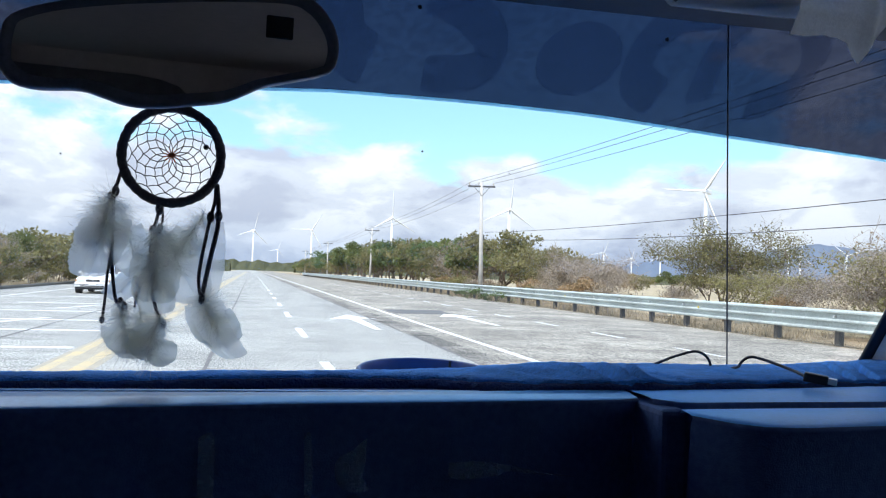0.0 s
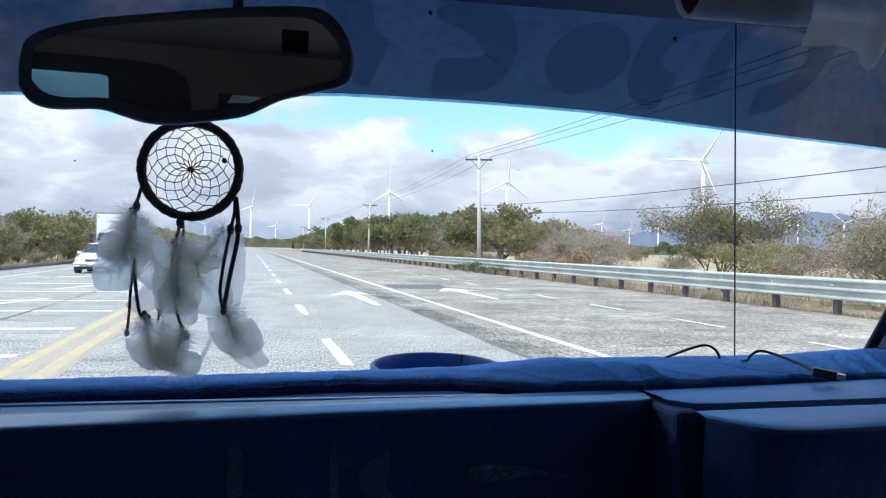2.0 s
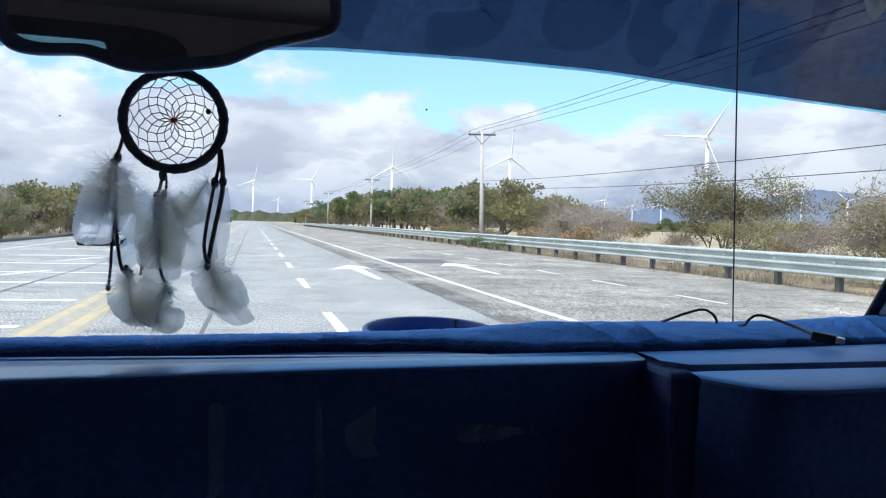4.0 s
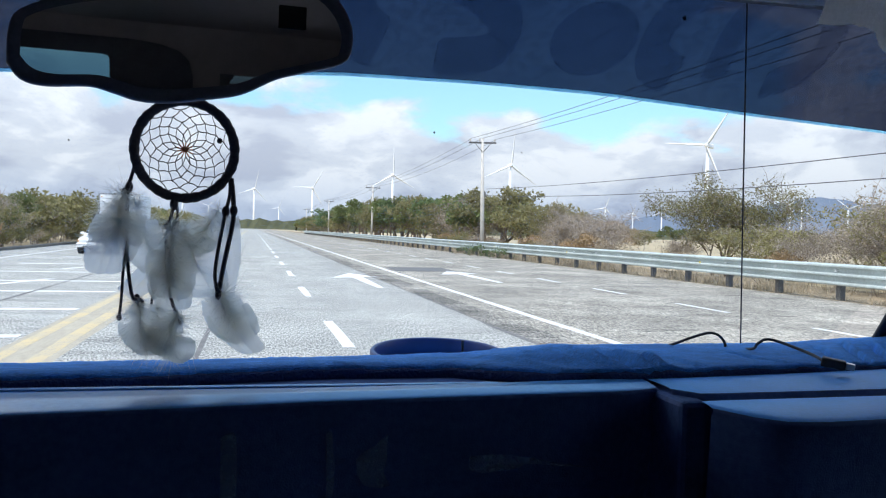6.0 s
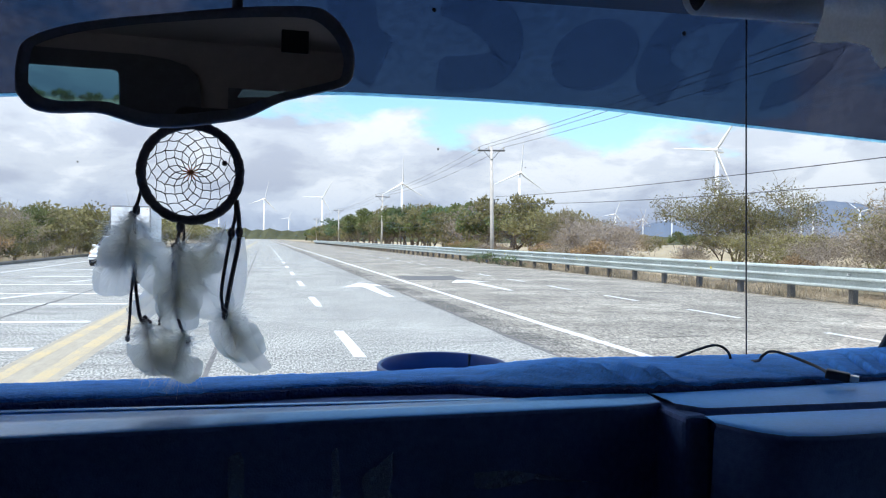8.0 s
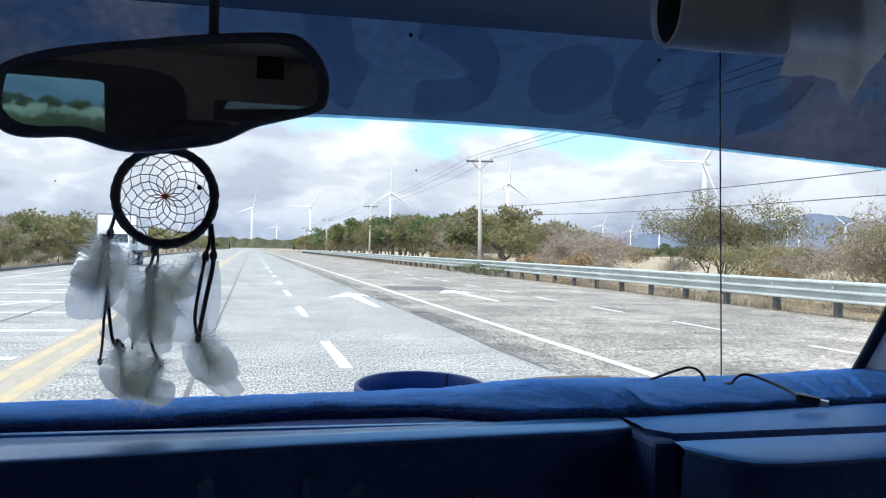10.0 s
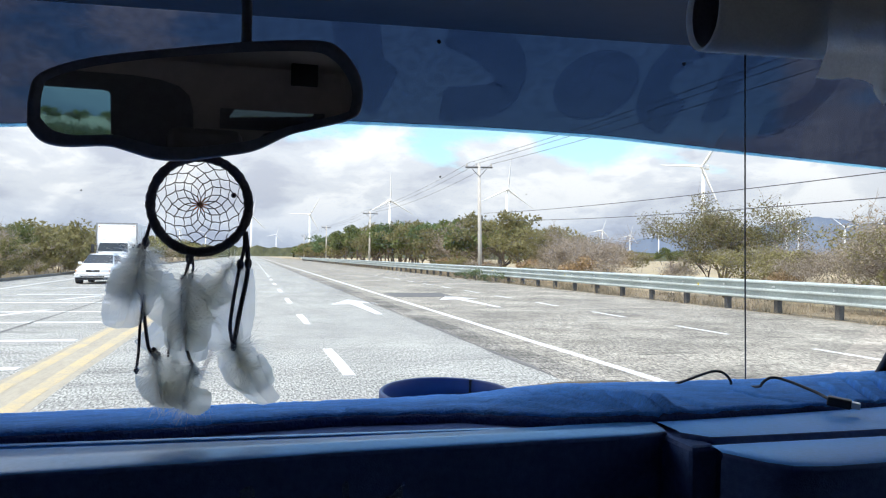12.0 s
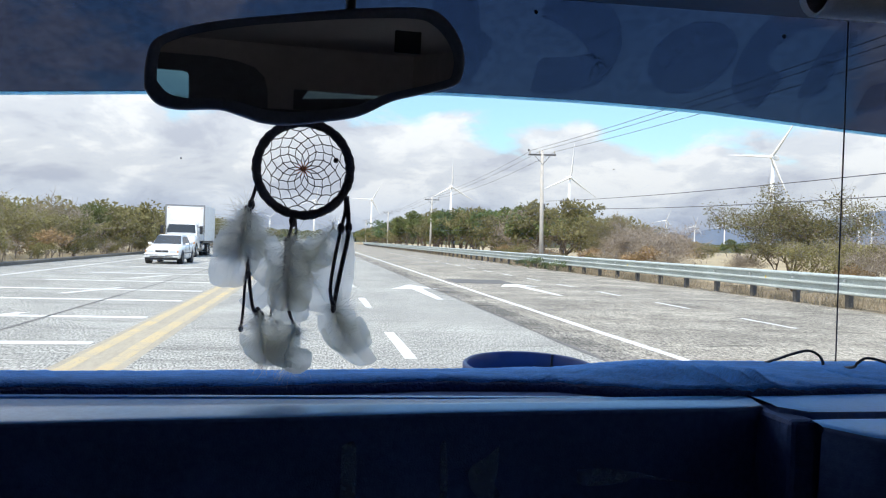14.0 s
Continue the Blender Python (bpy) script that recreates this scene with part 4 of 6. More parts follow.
def sedan(x, y):
    """Front at y, facing -y."""
    car = empty("sedan_car", pose(x, y, 0, 0, 0, -2), "white compact sedan driving in the oncoming lane", "car")
    body = [car_section(*r) for r in ((0.0, 0.70, 0.30, 0.64, 0.01), (0.05, 0.76, 0.25, 0.68, 0.02), (0.20, 0.80, 0.22, 0.72), (0.6, 0.825, 0.20, 0.77), (1.05, 0.832, 0.20, 0.83), (1.3, 0.835, 0.20, 0.86), (2.3, 0.84, 0.20, 0.87), (3.3, 0.835, 0.20, 0.89), (3.7, 0.83, 0.21, 0.91), (4.15, 0.80, 0.24, 0.91), (4.30, 0.76, 0.30, 0.84))]
    part("body", loft(body), M["white_paint"], car, smooth=True)

    def top(y, w, z1, r):
        half = [(0.0, 0.84), (w + 0.02, 0.84), (w, 0.90), (w - (z1 - 0.9) * 0.28, z1 - r), (w - (z1 - 0.9) * 0.28 - r * 0.5, z1 - r * 0.25), (w - (z1 - 0.9) * 0.28 - r * 1.4, z1), (0.0, z1 + 0.018)]
        return [(px, y, z) for px, z in half] + [(-px, y, z) for px, z in half[-2:0:-1]]
    roof = [top(*r) for r in ((1.14, 0.70, 0.905, 0.002), (1.80, 0.70, 1.335, 0.05), (1.95, 0.70, 1.37, 0.06), (2.4, 0.70, 1.385, 0.06), (3.0, 0.70, 1.375, 0.06), (3.15, 0.70, 1.345, 0.05), (3.78, 0.70, 0.93, 0.002))]
    part("roof", loft(roof), M["white_paint"], car)
    pane_on(car, "windscreen", ((-0.655, 1.165, 0.945), (0.655, 1.165, 0.945), (0.545, 1.765, 1.335), (-0.545, 1.765, 1.335)), M["vehicle_glass"], 0.012)
    for s in (-1, 1):
        pane_on(car, "side_window", ((s * 0.697, 1.50, 0.915), (s * 0.697, 2.36, 0.915), (s * 0.597, 2.36, 1.295), (s * 0.597, 1.93, 1.295)), M["vehicle_glass"], 0.008)
        pane_on(car, "side_window", ((s * 0.697, 2.43, 0.915), (s * 0.697, 3.32, 0.915), (s * 0.597, 3.05, 1.295), (s * 0.597, 2.43, 1.295)), M["vehicle_glass"], 0.008)
        part("headlight", box(s * 0.53 - 0.17, s * 0.53 + 0.17, -0.012, 0.10, 0.54, 0.655, 0.018, 2), M["head_lens"], car)
        part("indicator", box(s * 0.715 - 0.03, s * 0.715 + 0.03, 0.005, 0.16, 0.545, 0.645, 0.012, 2), M["amber"], car)
        part("door_mirror", box(s * 0.88 - 0.085, s * 0.88 + 0.085, 1.50, 1.60, 0.89, 1.0, 0.03, 2), M["white_paint"], car)
        part("rub_strip", box(s * 0.838 - 0.012, s * 0.838 + 0.012, 0.95, 2.95, 0.50, 0.545, 0.006, 1), M["black_plastic"], car)
        for yy in (1.42, 2.395, 3.30):
            part("door_gap", box(s * 0.838 - 0.006, s * 0.838 + 0.006, yy - 0.006, yy + 0.006, 0.30, 0.84), M["black_plastic"], car)
        for yy in (0.72, 3.30):
            part("wheel_arch", tube([(s * 0.60, yy, 0.33), (s * 0.846, yy, 0.33)], 0.335, 20), M["black_plastic"], car)
            wheel_at(car, s * 0.76, yy, 0.295, 0.185, M["chrome"])
    grille = part("grille", box(-0.30, 0.30, -0.018, 0.05, 0.545, 0.65, 0.018, 2), M["black_plastic"], car)
    part("grille_bar", box(-0.27, 0.27, -0.026, -0.016, 0.594, 0.602), M["chrome"], grille)
    bm = bmesh.new()
    bmesh.ops.create_uvsphere(bm, u_segments=12, v_segments=6, radius=0.035)
    part("badge", bm, M["chrome"], grille).location = (0, -0.01, 0.60)
    bumper = part("bumper", box(-0.80, 0.80, -0.10, 0.16, 0.30, 0.50, 0.05, 3), M["white_paint"], car)
    part("bumper_strip", box(-0.79, 0.79, -0.108, -0.09, 0.405, 0.43, 0.004, 1), M["black_plastic"], bumper)
    part("air_intake", box(-0.52, 0.52, -0.104, -0.06, 0.325, 0.375, 0.01, 1), M["black_plastic"], bumper)
    part("valance", box(-0.72, 0.72, -0.04, 0.2, 0.19, 0.30, 0.02, 2), M["black_plastic"], car)
    part("number_plate", box(-0.16, 0.16, -0.118, -0.10, 0.40, 0.47, 0.004, 1), M["plate"], car)


def box_truck(x, y):
    t = empty("box_truck", pose(x, y, 0), "white bonneted lorry with a tall white cargo box", "truck")
    hood = [[(-w, yy, z0), (w, yy, z0), (w, yy, z1 - 0.14), (w - 0.22, yy, z1), (-w + 0.22, yy, z1), (-w, yy, z1 - 0.14)] for yy, w, z0, z1 in ((0.0, 0.52, 0.72, 1.18), (0.16, 0.66, 0.6, 1.30), (0.9, 0.80, 0.6, 1.44), (1.5, 0.88, 0.6, 1.54))]
    part("hood", loft(hood), M["white_paint"], t)
    cab = [[(-w, yy, 0.55), (w, yy, 0.55), (w, yy, 1.45), (w - ti, yy + sl, z1 - 0.1), (w - ti - 0.12, yy + sl, z1), (-w + ti + 0.12, yy + sl, z1), (-w + ti, yy + sl, z1 - 0.1), (-w, yy, 1.45)] for yy, w, ti, sl, z1 in ((1.45, 0.98, 0.10, 0.30, 2.18), (2.75, 1.0, 0.06, 0.0, 2.24))]
    part("cab", loft(cab), M["white_paint"], t)
    bm = bmesh.new()
    bm.faces.new([bm.verts.new(v) for v in ((-0.90, 1.452, 1.52), (0.90, 1.452, 1.52), (0.82, 1.70, 2.06), (-0.82, 1.70, 2.06))])
    part("windscreen", bm, M["vehicle_glass"], t)
    for s in (-1, 1):
        bm = bmesh.new()
        bm.faces.new([bm.verts.new(v) for v in ((s * 0.99, 1.85, 1.50), (s * 0.99, 2.6, 1.50), (s * 0.93, 2.6, 2.05), (s * 0.91, 2.0, 2.05))])
        part("side_window", bm, M["vehicle_glass"], t)
        bm = tube([(s * 0.86, 0.05 + 0.0, 0.62), (s * 0.86, 0.15, 1.0), (s * 0.86, 0.6, 1.14), (s * 0.86, 1.05, 0.98), (s * 0.86, 1.25, 0.62)], [0.2, 0.26, 0.27, 0.26, 0.2], 8)
        part("fender", bm, M["white_paint"], t, smooth=True)
        part("headlight", box(s * 0.80 - 0.19, s * 0.80 + 0.19, -0.13, 0.05, 0.84, 1.0, 0.04, 2), M["head_lens"], t)
        part("indicator", box(s * 0.99 - 0.06, s * 0.99 + 0.06, -0.08, 0.05, 0.84, 0.96, 0.02, 2), M["amber"], t)
        part("door_mirror", box(s * 1.22 - 0.10, s * 1.22 + 0.10, 1.55, 1.65, 1.45, 1.98, 0.03, 2), M["black_plastic"], t)
        part("mirror_arm", tube([(s * 0.98, 1.8, 1.9), (s * 1.2, 1.65, 1.9)], 0.02, 5), M["black_plastic"], t)
        wheel_at(t, s * 0.95, 0.72, 0.45, 0.28, M["chrome"])
        for dx in (0, -0.32):
            wheel_at(t, s * (0.98 + dx), 6.35, 0.45, 0.26, M["chrome"])
            wheel_at(t, s * (0.98 + dx), 7.35, 0.45, 0.26, M["chrome"])
    part("grille", box(-0.46, 0.46, -0.05, 0.06, 0.82, 1.16, 0.03, 2), M["black_plastic"], t)
    for k in range(9):
        part("grille_bar", box(-0.40 + k * 0.1 - 0.015, -0.40 + k * 0.1 + 0.015, -0.07, -0.03, 0.85, 1.13, 0.004, 1), M["chrome"], t)
    part("bumper", box(-1.05, 1.05, -0.18, 0.05, 0.48, 0.76, 0.05, 2), M["grey_paint"], t)
    part("lower_intake", box(-0.7, 0.7, -0.19, 0.0, 0.58, 0.66, 0.01, 1), M["black_plastic"], t)
    part("number_plate", box(-0.17, 0.17, -0.205, -0.18, 0.50, 0.62, 0.004, 1), M["plate"], t)
    part("chassis", box(-0.5, 0.5, 0.4, 9.0, 0.45, 0.85, 0.03, 1), M["black_plastic"], t)
    part("fuel_tank", tube([(0.85, 3.2, 0.62), (0.85, 4.3, 0.62)], 0.28, 14), M["chrome"], t)
    part("skirt", box(-1.18, 1.18, 3.0, 9.0, 0.86, 1.02, 0.02, 1), M["black_plastic"], t)
    b = part("cargo_box", box(-1.25, 1.25, 2.95, 9.1, 1.02, 3.35, 0.03, 2), M["box_panel"], t)
    part("box_edge_trim", box(-1.27, 1.27, 2.93, 2.99, 3.27, 3.37, 0.01, 1), M["chrome"], b)
    for s in (-1, 1):
        part("corner_post", box(s * 1.22 - 0.05, s * 1.22 + 0.05, 2.92, 2.98, 1.02, 3.28, 0.01, 1), M["chrome"], b)
        part("marker_lamp", box(s * 1.05 - 0.05, s * 1.05 + 0.05, 2.915, 2.96, 3.1, 3.15, 0.008, 1), M["amber"], b)
        for k in range(7):
            part("side_rib", box(s * 1.25 - 0.012, s * 1.25 + 0.012, 3.4 + k * 0.85, 3.43 + k * 0.85, 1.06, 3.3), M["box_panel"], b)


sedan(-7.0, 42.0)
box_truck(-8.4, 56.0)

# ---------- the car's cabin ----------
HEAD = Vector((0.01, 0.0, 1.405))   # the driver's head, about which the cabin parts are set nearer or farther


def nearer(k):
    return Matrix.Translation(HEAD * (1 - k)) @ Matrix.Diagonal((k, k, k, 1))


def cover_near(p):
    """The mat's front lies closer than its back."""
    k = lerp(p[1], [(0.80, 0.94), (0.95, 0.98), (1.08, 1.0)])
    return HEAD + (Vector(p) - HEAD) * k


def glass_y(x, z):
    return (1.8147 + 0.0328 * x - 0.8208 * z) / 0.5703


GLASS_IN = Vector((0.0328, -0.5703, -0.8208))


def on_glass(x, z, d=0.0):
    return Vector((x, glass_y(x, z), z)) + GLASS_IN * d


def glass_sheet(name, x0, x1, low, high, d, material, nx=40, nz=6):
    verts, faces = [], []
    for i in range(nx + 1):
        x = x0 + (x1 - x0) * i / nx
        for j in range(nz + 1):
            z = low(x) + (high(x) - low(x)) * j / nz
            verts.append(on_glass(x, z, d))
    for i in range(nx):
        for j in range(nz):
            a = i * (nz + 1) + j
            faces.append((a, a + nz + 1, a + nz + 2, a + 1))
    return raw(name, verts, faces, material)


pane = glass_sheet("windscreen", -1.05, 1.10, lambda x: 1.10, lambda x: 1.72, 0.0, M["glass"])
pane.visible_shadow = False
tagged(pane, "clear raked car windscreen with a few dirt specks", "windscreen", kind="structure")
BAND = [(-1.1, 1.512), (-0.35, 1.543), (-0.21, 1.551), (0.10, 1.566), (0.25, 1.567), (0.40, 1.565), (0.59, 1.556), (0.83, 1.546), (1.1, 1.53)]
band = glass_sheet("sun_strip", -1.05, 1.10, lambda x: lerp(x, BAND), lambda x: 1.715, 0.003, M["banner"], 60)
tagged(band, "dark navy sun strip film across the windscreen top", "sun strip")
edge = tube([on_glass(-1.05 + 2.15 * k / 60, lerp(-1.05 + 2.15 * k / 60, BAND) - 0.001, 0.003) for k in range(61)], 0.0022, 6)
part("strip_edge", edge, M["film_edge"], band, "pale blue cut edge of the film")


def on_band(name, rows, d=0.006):
    """A shape on the film from pairs of (x, z) across it."""
    bm = bmesh.new()
    vs = [[bm.verts.new(on_glass(x, max(z, lerp(x, BAND) + 0.005), d)) for x, z in r] for r in rows]
    for a, b in zip(vs, vs[1:]):
        bm.faces.new((a[0], a[1], b[1], b[0]))
    return part(name, bm, M["banner_mark"], band, "darker lettering shape on the film")


def stroke(pts, w):
    """Pairs across a broad stroke through (x, z) points."""
    p = smooth_path([(x, 0, z) for x, z in pts], 6)
    rows = []
    for k in range(len(p)):
        t = (p[min(k + 1, len(p) - 1)] - p[max(k - 1, 0)]).normalized()
        nrm = Vector((-t.z, 0, t.x)) * w / 2 * (0.75 if k in (0, len(p) - 1) else 1)
        rows.append(((p[k].x + nrm.x, p[k].z + nrm.z), (p[k].x - nrm.x, p[k].z - nrm.z)))
    return rows


def oval(cx, cz, rx, rz, n=16):
    return [((cx + rx * math.cos(math.pi * k / n), cz + rz * math.sin(math.pi * k / n)), (cx + rx * math.cos(math.pi * k / n), cz - rz * math.sin(math.pi * k / n))) for k in range(n + 1)]

on_band("lettering", stroke([(0.082, 1.660), (0.095, 1.625), (0.105, 1.604), (0.130, 1.592)], 0.044))
on_band("lettering", stroke([(0.180, 1.648), (0.215, 1.640), (0.250, 1.622), (0.258, 1.602), (0.235, 1.590), (0.190, 1.586)], 0.032))
on_band("lettering", oval(0.357, 1.610, 0.048, 0.030))
on_band("lettering", stroke([(0.500, 1.662), (0.455, 1.655), (0.428, 1.630), (0.432, 1.600), (0.470, 1.585)], 0.034))
on_band("lettering", stroke([(0.528, 1.662), (0.512, 1.630), (0.520, 1.585)], 0.030))
on_band("lettering", stroke([(0.565, 1.664), (0.606, 1.658), (0.634, 1.630), (0.626, 1.600), (0.588, 1.584)], 0.030))


for x, z, r in ((0.171, 1.637, 0.0026), (0.443, 1.635, 0.003), (0.213, 1.516, 0.0016), (-0.05, 1.60, 0.0012), (0.33, 1.50, 0.001), (-0.19, 1.49, 0.0012), (-0.33, 1.44, 0.0012)):
    bm = bmesh.new()
    bmesh.ops.create_uvsphere(bm, u_segments=8, v_segments=5, radius=r * 0.75)
    for v in bm.verts:
        v.co = v.co * (1 + 0.5 * noise.noise(v.co * 900 + Vector((x * 40, 0, 0))))
    ob = part("dirt_speck", bm, M["speck"])
    ob.matrix_basis = Matrix.Translation(on_glass(x, z, 0.009 if z > 1.57 else 0.002))
    tagged(ob, "small dark dirt speck stuck to the windscreen", "speck", "windscreen specks")

# shell
ROOF_Z, SIDE_L, SIDE_R, BACK_Y = 1.76, -0.98, 0.95, -2.25
shell = empty("cabin_shell", pose(0, 0, 0), "car body shell round the cabin", "car body", kind="structure")
part("headliner", box(SIDE_L, SIDE_R, BACK_Y, 0.55, ROOF_Z, ROOF_Z + 0.05), M["headliner"], shell, "dull brown-grey cloth headliner")
part("roof_header", box(SIDE_L, SIDE_R, 0.60, 0.822, 1.637, ROOF_Z + 0.05, 0.012, 2), M["rubber"], shell)
for s, x0, x1 in ((-1, SIDE_L - 0.06, SIDE_L), (1, SIDE_R, SIDE_R + 0.06)):
    part("door_panel", box(x0, x1, BACK_Y, 0.86, 0.3, 1.24), M["dash_low"], shell)
    part("wing", box(x0, x1, 0.86, 1.40, 0.3, 1.09), M["dash_low"], shell)
    part("roof_rail", box(x0, x1, BACK_Y, 0.75, 1.66, ROOF_Z + 0.05), M["headliner"], shell)
    # left front window mostly walled up, out of view, to keep light off the dashboard
    fore = -0.45 if s < 0 else 0.72
    for ya, yb in ((BACK_Y, -1.7), (-0.75, -0.55)) + (((fore, 0.72),) if s < 0 else ()):
        part("side_pillar_and_blocker", box(x0, x1, ya, yb, 1.24, 1.66), M["headliner"], shell)
    for ya, yb in ((-1.7, -0.75), (-0.55, fore)):
        g = part("side_glass", box((x0 + x1) / 2 - 0.002, (x0 + x1) / 2 + 0.002, ya, yb, 1.24, 1.66), M["side_glass"], shell)
        g.visible_shadow = False
part("floor_pan", box(SIDE_L, SIDE_R, BACK_Y, 1.4, 0.25, 0.3), M["dash_low"], shell)
part("tail_panel", box(SIDE_L, SIDE_R, BACK_Y - 0.06, BACK_Y, 0.3, 1.42), M["trim_dark"], shell)
part("tail_header", box(SIDE_L, SIDE_R, BACK_Y - 0.06, BACK_Y, 1.627, 1.70), M["headliner"], shell)
frame_out = [(SIDE_L + 0.002, 1.627), (SIDE_L + 0.002, 1.695), (0.10, 1.690), (0.20, 1.680), (0.27, 1.660), (0.31, 1.625), (0.325, 1.57), (0.33, 1.42), (0.016, 1.42), (0.012, 1.609), (0.006, 1.619), (-0.015, 1.624)]
part("hatch_frame", plate(frame_out, 0.0, 0.008), M["trim_dark"], shell, "dark trim round the rear window").matrix_basis = pose(0, BACK_Y + 0.012, 0, 90, 0, 0)
part("tail_lining", box(SIDE_L, SIDE_R, BACK_Y - 0.06, BACK_Y, 1.70, ROOF_Z), M["headliner"], shell)
part("tail_pillar", box(SIDE_L, -0.62, BACK_Y - 0.06, BACK_Y, 1.42, 1.627), M["trim_dark"], shell)
part("tail_pillar", box(0.03, 0.33, BACK_Y - 0.06, BACK_Y, 1.42, 1.627), M["headliner"], shell)
for x0, x1, z0, z1 in ((0.33, 0.44, 1.42, 1.627), (0.44, 0.87, 1.42, 1.505), (0.44, 0.87, 1.582, 1.627), (0.87, SIDE_R, 1.42, 1.627)):
    part("tail_pillar", box(x0, x1, BACK_Y - 0.06, BACK_Y, z0, z1), M["headliner"], shell)
part("corner_trim", plate([(0.434, 1.50), (0.875, 1.50), (0.875, 1.586), (0.825, 1.584), (0.822, 1.571), (0.470, 1.547), (0.494, 1.584), (0.434, 1.584)], 0.0, 0.006), M["trim_dark"], shell).matrix_basis = pose(0, BACK_Y + 0.010, 0, 90, 0, 0)
g = part("quarter_glass", box(0.44, 0.87, BACK_Y - 0.03, BACK_Y - 0.026, 1.505, 1.582), M["quarter_glass"], shell)
g.visible_shadow = False
g = part("rear_glass", box(-0.62, 0.03, BACK_Y - 0.03, BACK_Y - 0.026, 1.42, 1.627), M["rear_glass"], shell)
g.visible_shadow = False
part("firewall", box(SIDE_L, SIDE_R, 1.34, 1.40, 0.3, 1.17), M["dash_low"], shell)

# plain outside of the car
part("roof_skin", box(SIDE_L - 0.07, SIDE_R + 0.07, BACK_Y - 0.07, 0.80, ROOF_Z + 0.052, ROOF_Z + 0.085, 0.015, 2), M["own_paint"], shell, "dark blue roof panel")
for s, x in ((-1, SIDE_L - 0.062), (1, SIDE_R + 0.062)):
    part("body_side", box(min(x, x + s * 0.02), max(x, x + s * 0.02), BACK_Y - 0.06, 1.42, 0.28, 1.20 if s < 0 else 1.07, 0.008, 1), M["own_paint"], shell, "dark blue body side")
    for yy in (1.72, -1.38):
        wheel_at(shell, x + s * 0.0, yy, 0.34, 0.22, M["chrome"])
part("tail_skin", box(SIDE_L - 0.06, SIDE_R + 0.06, BACK_Y - 0.09, BACK_Y - 0.064, 0.30, 1.40, 0.01, 1), M["own_paint"], shell, "dark blue tail panel")
nose = [[(x - 0.015, yy, z) for x, yy, z in shell_section(yy, w, z0, z1, 0.05, 0.07)] for yy, w, z0, z1 in ((1.405, 1.0, 0.28, 1.085), (1.9, 0.99, 0.27, 1.04), (2.35, 0.94, 0.27, 0.96), (2.58, 0.84, 0.32, 0.84), (2.64, 0.76, 0.38, 0.72))]
part("bonnet", loft(nose), M["own_paint"], shell, "dark blue bonnet and nose")
part("far_pillar", tube([(-1.0, 1.40, 1.16), (-0.99, 1.06, 1.40), (-0.96, 0.74, 1.74)], [0.05, 0.045, 0.05], 8), M["pillar"], shell)

# pillar beside the windscreen
def front_pillar():
    ob = empty("windscreen_pillar", pose(0, 0, 0), "pale grey windscreen pillar trim with a black seal", "pillar", kind="structure")
    spine = smooth_path([(0.772, 1.06, 1.14), (0.768, 1.02, 1.20), (0.766, 0.95, 1.281), (0.769, 0.85, 1.434), (0.755, 0.76, 1.57), (0.74, 0.67, 1.70)], 6)
    for nm, off0, off1, m in (("trim", Vector((0.012, -0.004, 0)), Vector((0.17, -0.16, 0)), M["pillar"]), ("seal", Vector((0, 0.004, 0)), Vector((0.016, -0.003, 0)), M["rubber"])):
        bm = bmesh.new()
        rows = []
        for p in spine:
            a, b = p + off0, p + off1
            mid = (a + b) / 2 + Vector((-0.012 if nm == "trim" else 0, -0.012 if nm == "trim" else 0, 0))
            back = Vector((0.05, 0.06, 0))
            rows.append([bm.verts.new(v) for v in (a, a.lerp(mid, 0.4) + Vector((-0.003, -0.004, 0)), mid, b, b + back, a + back * 0.3)])
        for r0, r1 in zip(rows, rows[1:]):
            for i in range(6):
                bm.faces.new((r0[i], r0[(i + 1) % 6], r1[(i + 1) % 6], r1[i]))
        bmesh.ops.recalc_face_normals(bm, faces=list(bm.faces))
        part(nm, bm, m, ob, smooth=True)


front_pillar()


# dashboard
def lofted(columns, closed=False):
    bm = bmesh.new()
    rows = [[bm.verts.new(p) for p in c] for c in columns]
    n = len(rows[0])
    for a, b in zip(rows, rows[1:]):
        for i in range(n if closed else n - 1):
            bm.faces.new((a[i], b[i], b[(i + 1) % n], a[(i + 1) % n]))
    bmesh.ops.recalc_face_normals(bm, faces=list(bm.faces))
    return bm


dash = empty("dashboard", nearer(0.94), "dark vinyl car dashboard with a glossy ledge", "dashboard")
LEDGE_F = [(-0.95, 0.634), (-0.6, 0.642), (-0.35, 0.660), (-0.164, 0.682), (-0.05, 0.696), (0.063, 0.712), (0.173, 0.722), (0.289, 0.732), (0.345, 0.736), (0.377, 0.750)]
LEDGE_B = [(-0.95, 0.757), (-0.2, 0.766), (0.067, 0.769), (0.186, 0.777), (0.38, 0.797)]
cols, low = [], []
for k in range(61):
    x = -0.95 + 1.327 * k / 60
    f, b = lerp(x, LEDGE_F), lerp(x, LEDGE_B)
    cols.append([(x, b + 0.004, 1.22), (x, b + 0.001, 1.256), (x, b - 0.004, 1.2608), (x, (f + b) / 2, 1.2613 - 0.0006 * k / 60), (x, f + 0.014, 1.2598 - 0.0006 * k / 60), (x, f + 0.007, 1.2586), (x, f + 0.0055, 1.2578)])
    low.append([(x, f + 0.0056, 1.2578), (x, f + 0.003, 1.2562), (x, f + 0.0035, 1.2545), (x, f + 0.006, 1.252), (x, f + 0.02, 1.10), (x, f + 0.05, 0.85), (x, f + 0.05, 0.5)])
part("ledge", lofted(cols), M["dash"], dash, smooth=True)
